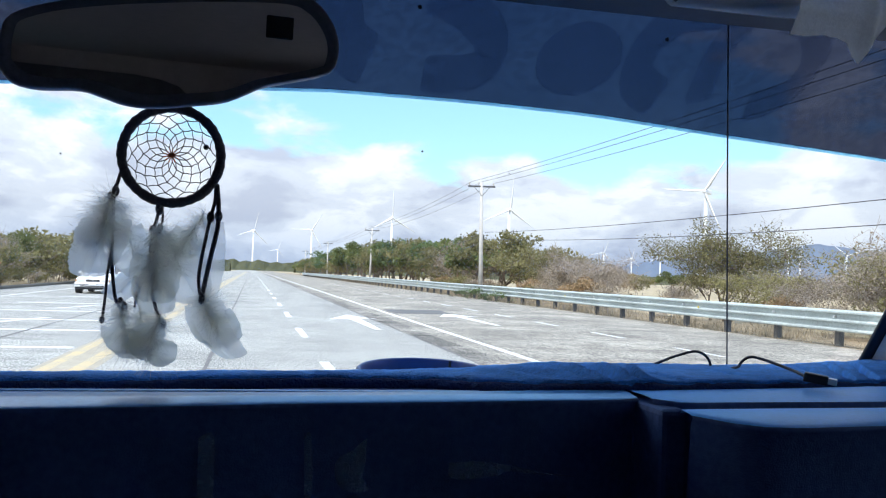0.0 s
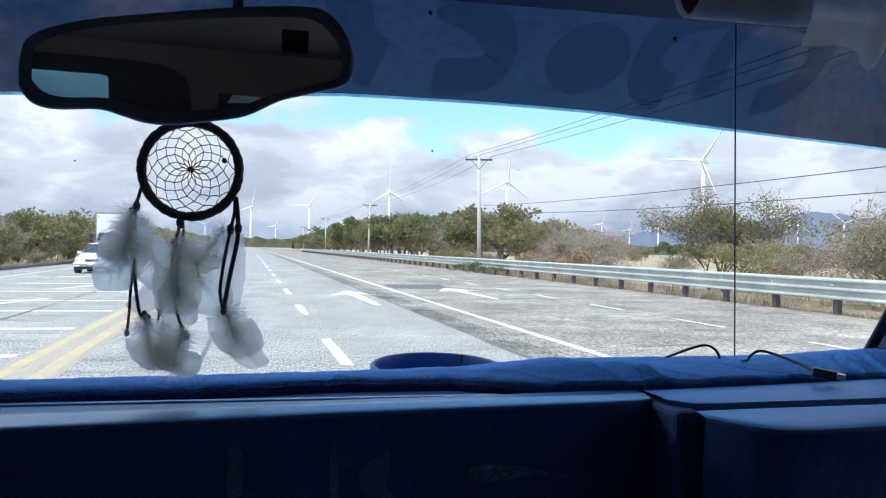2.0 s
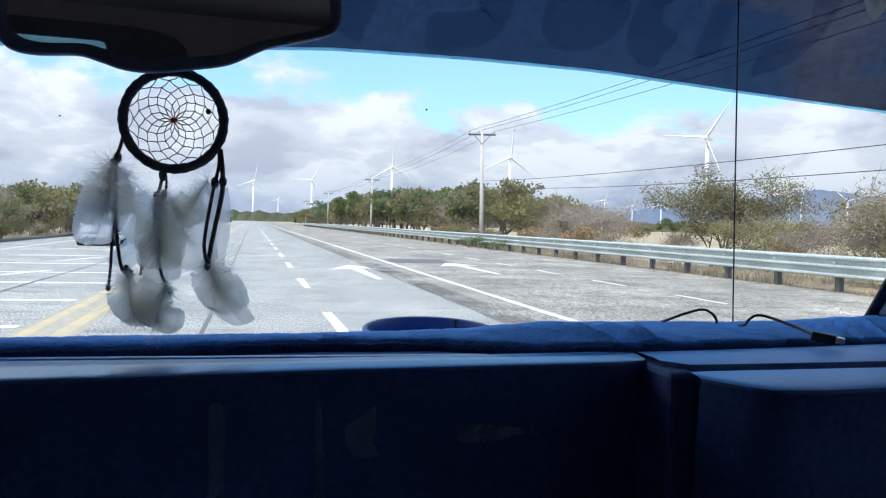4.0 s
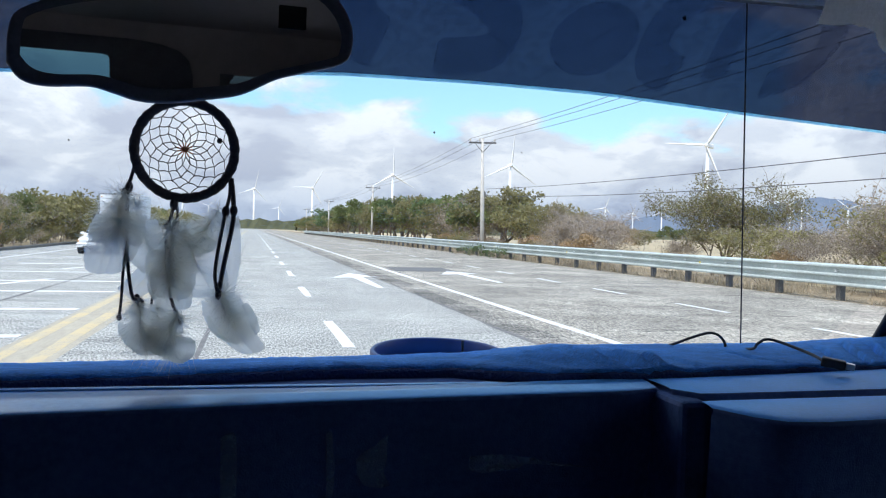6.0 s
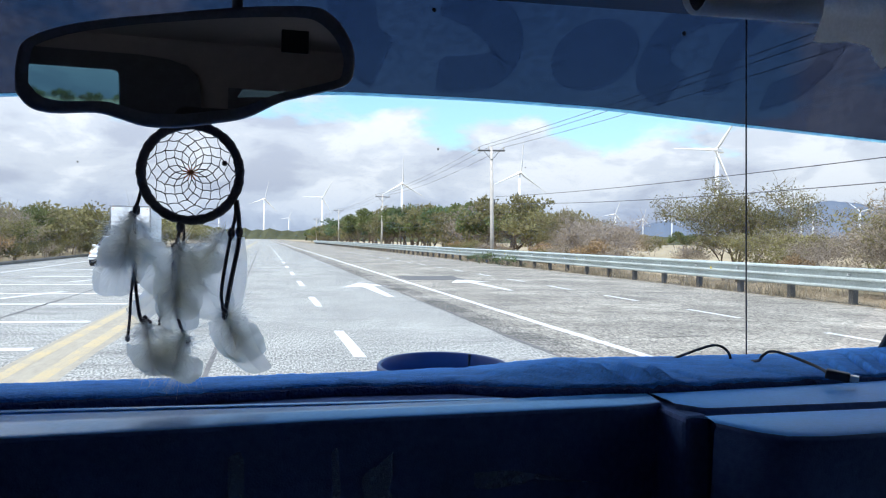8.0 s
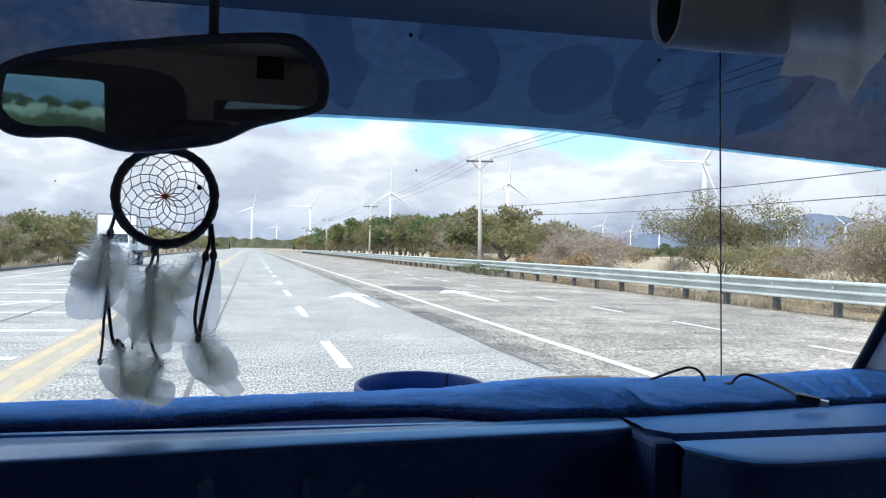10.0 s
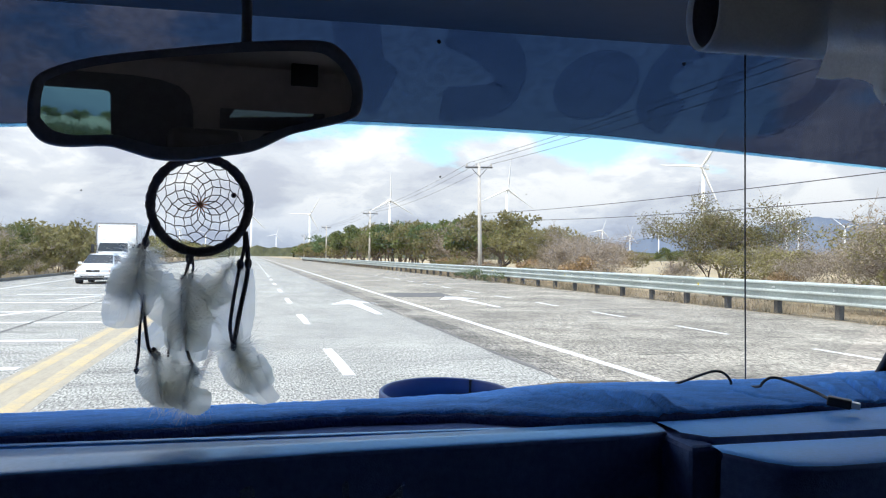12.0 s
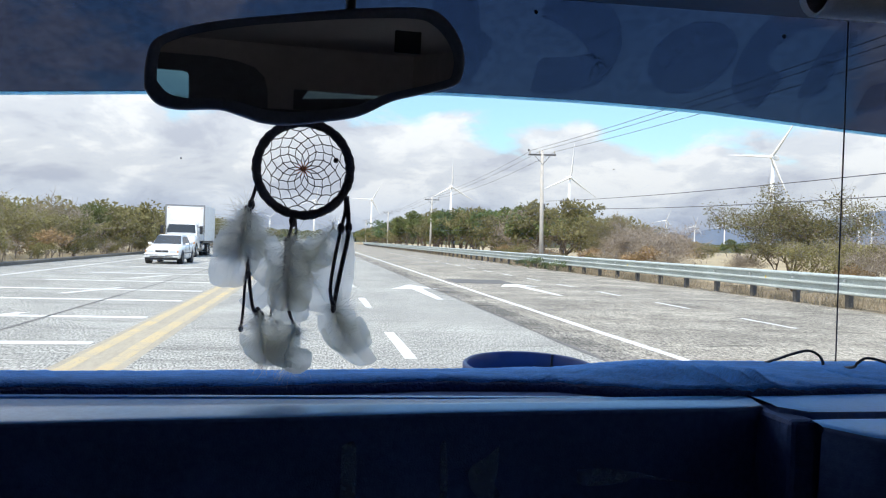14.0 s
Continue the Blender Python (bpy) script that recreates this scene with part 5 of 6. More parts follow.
# the lip belongs to the shade-coloured front, so its edge stays a dark line
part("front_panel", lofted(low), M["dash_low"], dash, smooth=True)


def reflection(outline):
    """A faint reflection painted as a pale patch, half a millimetre proud of the panel."""
    bm = bmesh.new()
    pts = smooth_path([(x, 0, z) for x, z in outline + outline[:1]], 4)[:-1]
    bm.faces.new([bm.verts.new((p.x + 0.001 * noise.noise(p * 90), lerp(p.x, LEDGE_F) + 0.0035 + (1.252 - p.z) * 0.092, p.z + 0.001 * noise.noise(p * 120))) for p in pts])
    part("reflection_mark", bm, M["reflection"], dash, "faint pale painted reflection")


reflection([(-0.0137, 1.2327), (-0.0017, 1.2323), (-0.001, 1.17), (-0.001, 1.13), (-0.0131, 1.13), (-0.0131, 1.177)])
reflection([(0.069, 1.2313), (0.0747, 1.2312), (0.0776, 1.1726), (0.079, 1.13), (0.073, 1.13), (0.0709, 1.1729)])
reflection([(0.1205, 1.2293), (0.1108, 1.2202), (0.0951, 1.2085), (0.1016, 1.1862), (0.1238, 1.184), (0.1186, 1.1953), (0.1208, 1.21)])
reflection([(0.1935, 1.2061), (0.226, 1.2058), (0.2537, 1.2005), (0.2791, 1.1942), (0.3148, 1.1891), (0.2791, 1.1921), (0.2483, 1.1959), (0.2346, 1.1922), (0.1965, 1.1915)])
part("ledge_strip", box(-0.95, 0.235, 0.782, 0.792, 1.24, 1.2595, 0.002, 2), M["dash"], dash)
part("under_tray", box(-0.95, 0.90, 0.762, 0.95, 1.15, 1.2530, 0.004, 1), M["dash_low"], dash)
cols, low_top = [], []
for k in range(31):
    x = 0.3825 + 0.52 * k / 30
    f = lerp(x, [(0.38, 0.738), (0.398, 0.710), (0.41, 0.709), (0.9, 0.731)])
    cols.append([(x, 0.90, 1.25), (x, 0.83, 1.2608), (x, f + 0.012, 1.2608), (x, f + 0.0045, 1.2600)])
    low_top.append([(x, f + 0.0045, 1.2600), (x, f + 0.001, 1.2575), (x, f + 0.004, 1.20)])
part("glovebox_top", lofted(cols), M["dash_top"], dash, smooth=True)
# glovebox edge in the shade colour too, without a bright rim
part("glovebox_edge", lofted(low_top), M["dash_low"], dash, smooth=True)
cols, low = [], []
for k in range(31):
    x = 0.391 + 0.506 * k / 30
    f = lerp(x, [(0.385, 0.690), (0.397, 0.665), (0.411, 0.632), (0.427, 0.620), (0.46, 0.617), (0.9, 0.66)])
    b = lerp(x, [(0.39, 0.6995), (0.41, 0.7025), (0.9, 0.7245)])
    cols.append([(x, b - 0.0005, 1.2535), (x, b - 0.003, 1.2565), (x, f + 0.012, 1.2558), (x, f + 0.004, 1.2546), (x, f + 0.0025, 1.2540)])
    low.append([(x, f + 0.0026, 1.2540), (x, f, 1.2522), (x, f + 0.0005, 1.250), (x, f + 0.003, 1.247), (x, f + 0.006, 1.20), (x, f + 0.02, 1.05), (x, f + 0.08, 0.7)])
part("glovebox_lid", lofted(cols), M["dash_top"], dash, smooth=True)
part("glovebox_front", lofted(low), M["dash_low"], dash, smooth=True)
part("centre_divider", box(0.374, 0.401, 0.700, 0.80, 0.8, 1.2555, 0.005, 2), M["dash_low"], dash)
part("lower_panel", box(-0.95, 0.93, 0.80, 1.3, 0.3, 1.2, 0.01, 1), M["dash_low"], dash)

# plush cover
COVER_N = [(-0.95, 0.787), (-0.206, 0.802), (-0.065, 0.821), (0.072, 0.846), (0.201, 0.846), (0.27, 0.815), (0.312, 0.798), (0.382, 0.792), (0.59, 0.816), (0.704, 0.833), (0.95, 0.86)]
CREST_Y = [(-0.95, 0.86), (0.1, 0.885), (0.25, 0.90), (0.353, 0.93), (0.586, 0.94), (0.9, 0.93)]
CREST_Z = [(-0.95, 1.259), (-0.246, 1.2615), (0.1, 1.2655), (0.25, 1.268), (0.353, 1.2735), (0.586, 1.2722), (0.68, 1.274), (0.74, 1.277), (0.8, 1.280), (0.9, 1.281)]


CREASES = [(0.245, 0.9, 0.004, 0.91), (0.285, 0.7, 0.005, 0.93), (0.305, 0.62, 0.006, 0.945), (0.325, 0.5, 0.005, 0.95), (0.345, 0.36, 0.006, 0.96), (0.372, 0.22, 0.0045, 0.93), (0.43, 0.2, 0.003, 0.88), (0.10, -0.3, 0.003, 0.90), (-0.12, 0.5, 0.0025, 0.88), (0.66, -0.3, 0.004, 0.95), (0.70, -0.4, 0.005, 0.97), (0.735, -0.45, 0.005, 0.97), (0.52, 0.4, 0.0025, 0.92)]

# folds that sweep from the back of the mat to its front edge: foot, slant, height
RIDGES = [(0.205, 0.75, 0.0055), (0.232, 0.90, 0.0085), (0.256, 1.0, 0.0075), (0.280, 0.95, 0.0080), (0.304, 0.85, 0.0075), (0.338, 0.55, 0.0045)]


def plush_cover():
    verts, faces = [], []
    nx, prof = 900, 62
    for i in range(nx + 1):
        x = -0.95 + 1.85 * i / nx
        n0, cy, cz = lerp(x, COVER_N), lerp(x, CREST_Y), lerp(x, CREST_Z)
        for j in range(prof + 1):
            s = j / prof
            if j < 6:                                   # rolled front edge
                a = -1.2 + 2.6 * j / 5
                yy, zz = n0 + 0.006 - 0.006 * math.cos(a), 1.2645 + 0.0055 * math.sin(a) - (0.002 if x < 0.3 else 0.0)
            else:
                q = (j - 6) / (prof - 6)
                if q < 0.5:
                    u = q / 0.5
                    yy = n0 + 0.008 + (cy - n0 - 0.008) * u
                    zz = 1.269 + (cz - 1.269) * (u * u * (3 - 2 * u))
                else:
                    u = (q - 0.5) / 0.5
                    yy = cy + (1.30 - cy) * u
                    zz = cz - 0.085 * u ** 1.5
            w = 0.0016 * noise.noise(Vector((x * 26, yy * 40, 0))) + 0.0008 * noise.noise(Vector((x * 150, yy * 150, 2)))
            for x0, lean, depth, far in CREASES:
                if abs(x - x0) < 0.2:
                    off = (x - x0 - (0.92 - yy) * lean) / 0.0034
                    w -= 2.3 * depth * math.exp(-off * off) * max(0.0, min(1.0, (far - yy) / 0.05)) * (1 if j > 5 else 0.12)
                    w += (1 if j > 5 else 0.2) * depth * 0.5 * math.exp(-((off - 2.4) / 1.6) ** 2) * max(0.0, min(1.0, (far - yy) / 0.05))
            for x0, lean, tall in RIDGES:
                off = (x - x0 - (0.93 - yy) * lean) / 0.0075
                w += tall * math.exp(-off * off) * max(0.0, min(1.0, (0.905 - yy) / 0.05)) * max(0.0, min(1.0, (yy - n0) / 0.02))
            fold2 = math.exp(-((x - 0.80) / 0.09) ** 2)
            w += fold2 * 0.0018 * math.sin((yy + 0.25 * x) * 170) * (1 if j > 5 else 0.3)
            verts.append(cover_near((x, yy + w * 0.6, zz + w)))
    n = prof + 1
    for i in range(nx):
        for j in range(prof):
            a = i * n + j
            faces.append((a, a + n, a + n + 1, a + 1))
    ob = raw("dash_cover", verts, faces, M["plush"], smooth=True)
    tagged(ob, "bright blue plush mat wrinkled along the dashboard top", "dashboard mat")
    # added dark roll along the front edge, for the shade on the mat's front
    low_edge = bmesh.new()
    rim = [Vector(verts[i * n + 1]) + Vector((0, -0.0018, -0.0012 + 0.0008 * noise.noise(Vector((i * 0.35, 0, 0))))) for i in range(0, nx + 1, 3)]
    tube(rim, [0.0056 + 0.0009 * noise.noise(Vector((i * 0.21, 3, 0))) for i in range(len(rim))], 8, low_edge)
    part("low_edge", low_edge, M["low_edge"], ob, "dark navy roll standing for shade under the mat's edge", smooth=True)
    # short pile standing along the front edge and crest
    g = np.random.RandomState(3)
    fv, ff = [], []
    for k in range(9000):
        i = g.randint(0, nx)
        j = g.choice((0, 1, 2, 3))
        p = Vector(verts[i * n + j]).lerp(Vector(verts[(i + 1) * n + j]), g.rand())
        d = Vector((g.normal(0, 0.5), -0.7 if j < 4 else g.normal(0, 0.3), -0.4 if j < 3 else 0.9)).normalized() * g.uniform(0.0012, 0.003)
        sx = Vector((0.0004, 0, 0))
        fv += [p - sx, p + sx, p + d]
        ff.append((3 * k, 3 * k + 1, 3 * k + 2))
    tagged(raw("pile_fibre", fv, ff, M["plush"], ob), kind="stuff")


plush_cover()


# blue ring lying behind the mat
def blue_ring():
    bm = bmesh.new()
    n, R, r, h = 48, 0.083, 0.0785, 0.045
    prof = [(R, 0), (R + 0.001, h - 0.002), (R - 0.001, h), (r + 0.001, h), (r, h - 0.002), (r - 0.001, 0)]
    rows = [[bm.verts.new((math.cos(2 * math.pi * k / n) * q, math.sin(2 * math.pi * k / n) * q, z)) for q, z in prof] for k in range(n)]
    for k in range(n):
        for i in range(6):
            bm.faces.new((rows[k][i], rows[k][(i + 1) % 6], rows[(k + 1) % n][(i + 1) % 6], rows[(k + 1) % n][i]))
    bmesh.ops.recalc_face_normals(bm, faces=list(bm.faces))
    ob = part("plastic_ring", bm, M["tape_blue"], smooth=True)
    ob.matrix_basis = pose(0.234, 1.06, 1.2075, 4, 0, 0)
    tagged(ob, "open dark blue plastic ring lying on the dashboard mat", "plastic ring")
    part("joint_seam", box(0.045, 0.049, 0.062, 0.068, 0.004, 0.0445), M["rubber"], ob)


blue_ring()


# charging cable
def cable():
    ob = empty("charging_cable", pose(0, 0, 0), "thin black charging cable looped over the mat", "cable")
    part("cord", tube(smooth_path([cover_near(p) for p in ((0.475, 0.99, 1.255), (0.492, 0.93, 1.2785), (0.507, 0.928, 1.284), (0.527, 0.925, 1.2892), (0.541, 0.925, 1.2835), (0.549, 0.93, 1.272), (0.56, 0.97, 1.262), (0.572, 0.95, 1.266), (0.566, 0.90, 1.274), (0.562, 0.885, 1.281), (0.569, 0.88, 1.287), (0.583, 0.875, 1.285), (0.60, 0.845, 1.276), (0.598, 0.815, 1.2715))], 6), 0.0016, 6), M["rubber"], ob, smooth=True)
    plug = part("plug", box(-0.011, 0.011, -0.006, 0.006, -0.004, 0.005, 0.0015, 2), M["black_plastic"], ob)
    plug.matrix_basis = Matrix.Translation(cover_near((0.594, 0.797, 1.272))) @ pose(0, 0, 0, 0, 8, -38)
    part("connector", box(0.011, 0.019, -0.0055, 0.0055, -0.0022, 0.0036, 0.0006, 1), M["metal_plug"], plug)


cable()


def wiper():
    ob = empty("wiper_blade", pose(0, 0, 0), "parked windscreen wiper at the foot of the glass", "wiper")
    part("blade", tube([(0.44, 1.54, 1.164), (0.49, 1.535, 1.174), (0.60, 1.53, 1.180), (0.74, 1.545, 1.172)], [0.003, 0.004, 0.004, 0.003], 6), M["rubber"], ob)
    part("arm", tube([(0.455, 1.548, 1.174), (0.56, 1.541, 1.184), (0.68, 1.55, 1.183), (0.86, 1.58, 1.155)], [0.003, 0.004, 0.005, 0.006], 6), M["kerb"], ob)


wiper()
wire = part("hanging_wire", tube(smooth_path([(0.500, 0.825, 1.672), (0.53, 0.872, 1.55), (0.572, 0.938, 1.41), (0.612, 1.0, 1.262)], 8), 0.0009, 6), M["rubber"])
tagged(wire, "thin black wire running down inside the windscreen", "wire")


# rear-view mirror
MIRROR_OUT = [(-0.175, 1.516), (-0.174, 1.538), (-0.166, 1.556), (-0.129, 1.571), (-0.063, 1.584), (-0.004, 1.594), (0.048, 1.599), (0.066, 1.593), (0.078, 1.580), (0.0845, 1.565), (0.085, 1.549), (0.078, 1.536), (0.045, 1.5255), (0.024, 1.519), (-0.003, 1.505), (-0.03, 1.499), (-0.061, 1.494), (-0.083, 1.4945), (-0.10, 1.499), (-0.118, 1.503), (-0.149, 1.501), (-0.166, 1.505)]
MIRROR_MID = Vector((-0.045, 0.732, 1.548))


def mirror():
    ob = empty("rear_view_mirror", Matrix.Translation(MIRROR_MID) @ pose(0, 0, 0, 0, 0, 5.5) @ pose(0, 0, 0, 4.2, 0, 0), "black car rear-view mirror with a dark display", "mirror")
    pts = smooth_path([(x - MIRROR_MID.x, 0, z - MIRROR_MID.z) for x, z in MIRROR_OUT + MIRROR_OUT[:1]], 4)[:-1]
    def ring(s, y):
        return [(p.x * s - (0.0 if s == 1 else 0), y, p.z * (s if s < 0.9 else 1 - (1 - s) * 2.6)) for p in pts]
    bm = bmesh.new()
    rows = [[bm.verts.new(v) for v in ring(s, y)] for s, y in ((0.90, -0.0100), (0.955, -0.0112), (0.985, -0.0128), (0.997, -0.010), (1.0, -0.003), (0.99, 0.012), (0.93, 0.026), (0.75, 0.036))]
    n = len(pts)
    for a, b in zip(rows, rows[1:]):
        for i in range(n):
            bm.faces.new((a[i], a[(i + 1) % n], b[(i + 1) % n], b[i]))
    bm.faces.new(rows[-1])
    bmesh.ops.recalc_face_normals(bm, faces=list(bm.faces))
    part("housing", bm, M["mirror_case"], ob, smooth=True)
    bm = bmesh.new()
    edge = []
    for k in range(n):
        t = (pts[(k + 1) % n] - pts[k - 1]).normalized()
        edge.append(pts[k] + Vector((-t.z, 0, t.x)) * -0.0068)
    for _ in range(3):
        edge = [(edge[k - 1] + edge[k] * 2 + edge[(k + 1) % n]) / 4 for k in range(n)]
    bm.faces.new([bm.verts.new((p.x, -0.0105, p.z)) for p in edge])
    part("glass", bm, M["mirror"], ob, "dim silvered mirror glass")
    part("backing", plate([(p.x * 0.96, p.z * 0.94) for p in pts], 0.0, 0.001), M["mirror_case"], ob).matrix_basis = pose(0, -0.0075, 0, 90, 0, 0)
    part("display", box(0.024 - MIRROR_MID.x, 0.046 - MIRROR_MID.x, -0.0125, -0.011, 1.560 - MIRROR_MID.z, 1.578 - MIRROR_MID.z, 0.0005, 1), M["lcd"], ob)
    part("stem", tube([(0.036, 0.025, 0.02), (0.036, 0.03, 0.06), (0.037, 0.045, 0.13)], [0.006, 0.0045, 0.005], 10), M["mirror_case"], ob, smooth=True)
    part("mount", box(0.02, 0.054, 0.03, 0.06, 0.125, 0.15, 0.004, 2), M["mirror_case"], ob)


mirror()


# dreamcatcher
def feather_mesh(rnd, length, width, vane=0.45, fluff=1.0, curl=0.15, down=420, lean=0.0):
    """A hanging feather: a bent quill, a vane of close barbs towards its tip and loose down above."""
    g = np.random.RandomState(rnd)
    verts, faces = [], []

    def quill(s):
        return np.array([curl * length * s * s + lean * length * s, 0.03 * math.sin(3 * s) * length, -length * s])

    def strip(pts, w0, w1, twist):
        base = len(verts)
        n = len(pts) - 1
        for k, p in enumerate(pts):
            w = w0 + (w1 - w0) * k / n
            d = pts[min(k + 1, n)] - pts[max(k - 1, 0)]
            side = np.array([-d[2], twist * abs(d[0]), d[0]])
            side = side / (np.linalg.norm(side) + 1e-9) * w
            verts.append(tuple(p - side))
            verts.append(tuple(p + side))
        for k in range(n):
            a = base + 2 * k
            faces.append((a, a + 1, a + 3, a + 2))

    strip([quill(s / 8) for s in range(9)], 0.0004, 0.0002, 0.3)
    # the vane: barbs side by side, parted here and there
    for side in (-1, 1):
        phase = g.uniform(0, 9)
        for k in range(48):
            s = vane * 0.55 + (0.985 - vane * 0.55) * k / 47
            edge = math.sin(math.pi * (0.28 + 0.53 * (s - vane * 0.55) / (1 - vane * 0.55))) ** 0.6
            part_off = 0.22 * math.sin(phase + 7.0 * s) + 0.12 * math.sin(2.3 * phase + 19.0 * s)
            L = width * edge * (0.92 + 0.10 * math.sin(phase + 5 * s)) * g.uniform(0.93, 1.0)
            a = 0.95 + part_off * 0.5 + 0.3 * s
            p = quill(s)
            pts = []
            for u in (0.0, 0.35, 0.7, 1.0):
                bend = a + 0.5 * u
                pts.append(p + np.array([side * math.sin(bend) * L * u, 0.22 * L * u * u * (1 if rnd % 2 else -1), -math.cos(bend) * L * u * 0.9]))
            strip(pts, 0.0008, 0.0007, 0.25)
    # the down: tufts of curling barbs
    tufts = max(6, down // 14)
    for _ in range(tufts):
        s0 = g.uniform(0.0, 0.25 + vane * 0.9) ** 1.15
        az = g.uniform(-math.pi, math.pi)
        up = g.normal(0.25, 0.55)
        core = np.array([math.cos(az), 0.75 * math.sin(az), -up])
        core /= np.linalg.norm(core)
        reach = width * fluff * g.uniform(0.55, 1.05) * (0.72 + 0.4 * math.sin(math.pi * min(1, s0 + 0.25)))
        for _ in range(14):
            p = quill(min(0.98, s0 + g.normal(0, 0.03)))
            d = core + g.normal(0, 0.27, 3)
            d /= np.linalg.norm(d)
            L = reach * g.uniform(0.35, 1.0) ** 0.8
            b = np.cross(d, g.normal(size=3)) * 0.42
            pts = [p + d * L * u + b * L * u * u + np.array([0, 0, -0.16 * L * u * u]) for u in (0, 0.35, 0.7, 1.0)]
            strip(pts, g.uniform(0.00014, 0.00030), 0.00004, g.normal(0, 0.8))
    me = bpy.data.meshes.new("feather")
    me.from_pydata(verts, [], faces)
    me.materials.append(M["feather"])
    return me


def dreamcatcher():
    C = Vector((-0.048, 0.757, 1.4605))
    ob = empty("dreamcatcher", Matrix.Translation(C), "dark suede hoop dreamcatcher with white feathers hanging from mirror", "dreamcatcher")
    R = 0.0398
    bm = tube([(math.cos(2 * math.pi * k / 96) * R, 0, math.sin(2 * math.pi * k / 96) * R) for k in range(96)], [0.0041 + 0.0003 * math.sin(k * 2.1) + 0.0002 * math.sin(k * 0.7) for k in range(96)], 10, closed=True)
    part("hoop", bm, M["suede"], ob, smooth=True)
    part("hanger", tube(smooth_path([(-0.004, -0.002, 0.042), (-0.002, -0.006, 0.052), (0.004, -0.004, 0.062), (0.006, 0.003, 0.05), (0.004, 0.002, 0.042)], 5), 0.0016, 6), M["suede"], ob)
    # knotted net, row by row towards the middle
    N = 13
    rad = [0.0369, 0.0322, 0.0276, 0.0229, 0.0181, 0.0128, 0.0062]
    web = bmesh.new()
    g = random.Random(4)
    rows = []
    for k, r in enumerate(rad):
        rows.append([Vector(((r + (g.uniform(-0.0008, 0.0008) if k else 0)) * math.cos(2 * math.pi * (i + 0.5 * k) / N), 0, (r + (g.uniform(-0.0008, 0.0008) if k else 0)) * math.sin(2 * math.pi * (i + 0.5 * k) / N))) for i in range(N)])
    for k in range(len(rad) - 1):
        for i in range(N):
            a, b, c = rows[k][i], rows[k + 1][i], rows[k][(i + 1) % N]
            for p, q in ((a, b), (b, c)):
                m = (p + q) / 2
                m = m + m.normalized() * (-0.0007 if k < 4 else 0)
                tube([p, m, q], 0.00043, 4, web)
    part("web", web, M["thread"], ob)
    hub = bmesh.new()
    for i in range(N):
        tube([rows[-1][i], Vector((0, -0.0004, 0)), rows[-1][(i + 5) % N]], 0.0006, 4, hub)
    part("web_centre", hub, M["orange_thread"], ob, "orange thread at the middle of the web")
    bm = bmesh.new()
    bmesh.ops.create_uvsphere(bm, u_segments=10, v_segments=7, radius=0.0024)
    bead = part("bead", bm, M["suede"], ob, smooth=True)
    bead.location = (0.0275, -0.001, 0.0085)

    def cord(pts, r=0.0014):
        part("cord", tube(smooth_path(pts, 5), r, 6), M["suede"], ob, smooth=True)

    def knot(x, z, s=0.0026, y=0):
        bm = bmesh.new()
        bmesh.ops.create_uvsphere(bm, u_segments=10, v_segments=7, radius=1)
        for v in bm.verts:
            v.co = Vector((v.co.x * s, v.co.y * s, v.co.z * s * 1.5))
        part("wooden_bead", bm, M["suede"], ob, smooth=True).location = (x, y, z)

    # cords and beads
    cord([(-0.039, 0, -0.014), (-0.0415, 0, -0.024), (-0.0440, 0, -0.034), (-0.0445, 0.001, -0.060), (-0.0435, 0.001, -0.090), (-0.0410, 0, -0.112), (-0.0380, -0.002, -0.123), (-0.032, -0.003, -0.129)], 0.0016)
    cord([(-0.0442, 0, -0.075), (-0.0465, 0, -0.100), (-0.0475, 0, -0.122), (-0.0490, 0, -0.138)], 0.0013)
    knot(-0.0430, -0.032, 0.0032)
    knot(-0.0465, -0.037, 0.0030)
    knot(-0.0330, -0.1275, 0.0036)
    knot(-0.0355, -0.1235, 0.0030)
    knot(-0.0490, -0.138, 0.0022)
    cord([(-0.0075, 0, -0.041), (-0.0095, 0, -0.053), (-0.0125, 0, -0.066), (-0.0135, -0.001, -0.090), (-0.0105, -0.001, -0.115), (-0.006, -0.002, -0.131), (-0.001, -0.003, -0.142)], 0.0015)
    cord([(-0.006, 0, -0.041), (-0.0055, 0.001, -0.058), (-0.014, 0.002, -0.088), (-0.022, 0.002, -0.112), (-0.0245, 0.002, -0.128)], 0.0011)
    knot(-0.0125, -0.063, 0.0030)
    knot(-0.0065, -0.061, 0.0026)
    knot(-0.0015, -0.1405, 0.0032)
    knot(-0.0078, -0.045, 0.0036)
    cord([(0.0365, 0, -0.022), (0.0365, 0, -0.036), (0.0325, 0, -0.055), (0.0275, 0, -0.085), (0.0258, 0, -0.104), (0.0285, 0, -0.119)], 0.0016)
    cord([(0.0375, 0, -0.022), (0.0395, 0.001, -0.040), (0.0395, 0.001, -0.058), (0.0345, 0.001, -0.085), (0.0312, 0.001, -0.104), (0.0290, 0, -0.119)], 0.0021)
    knot(0.0335, -0.0500, 0.0034)
    knot(0.0400, -0.0490, 0.0034)
    knot(0.0287, -0.1195, 0.0028)
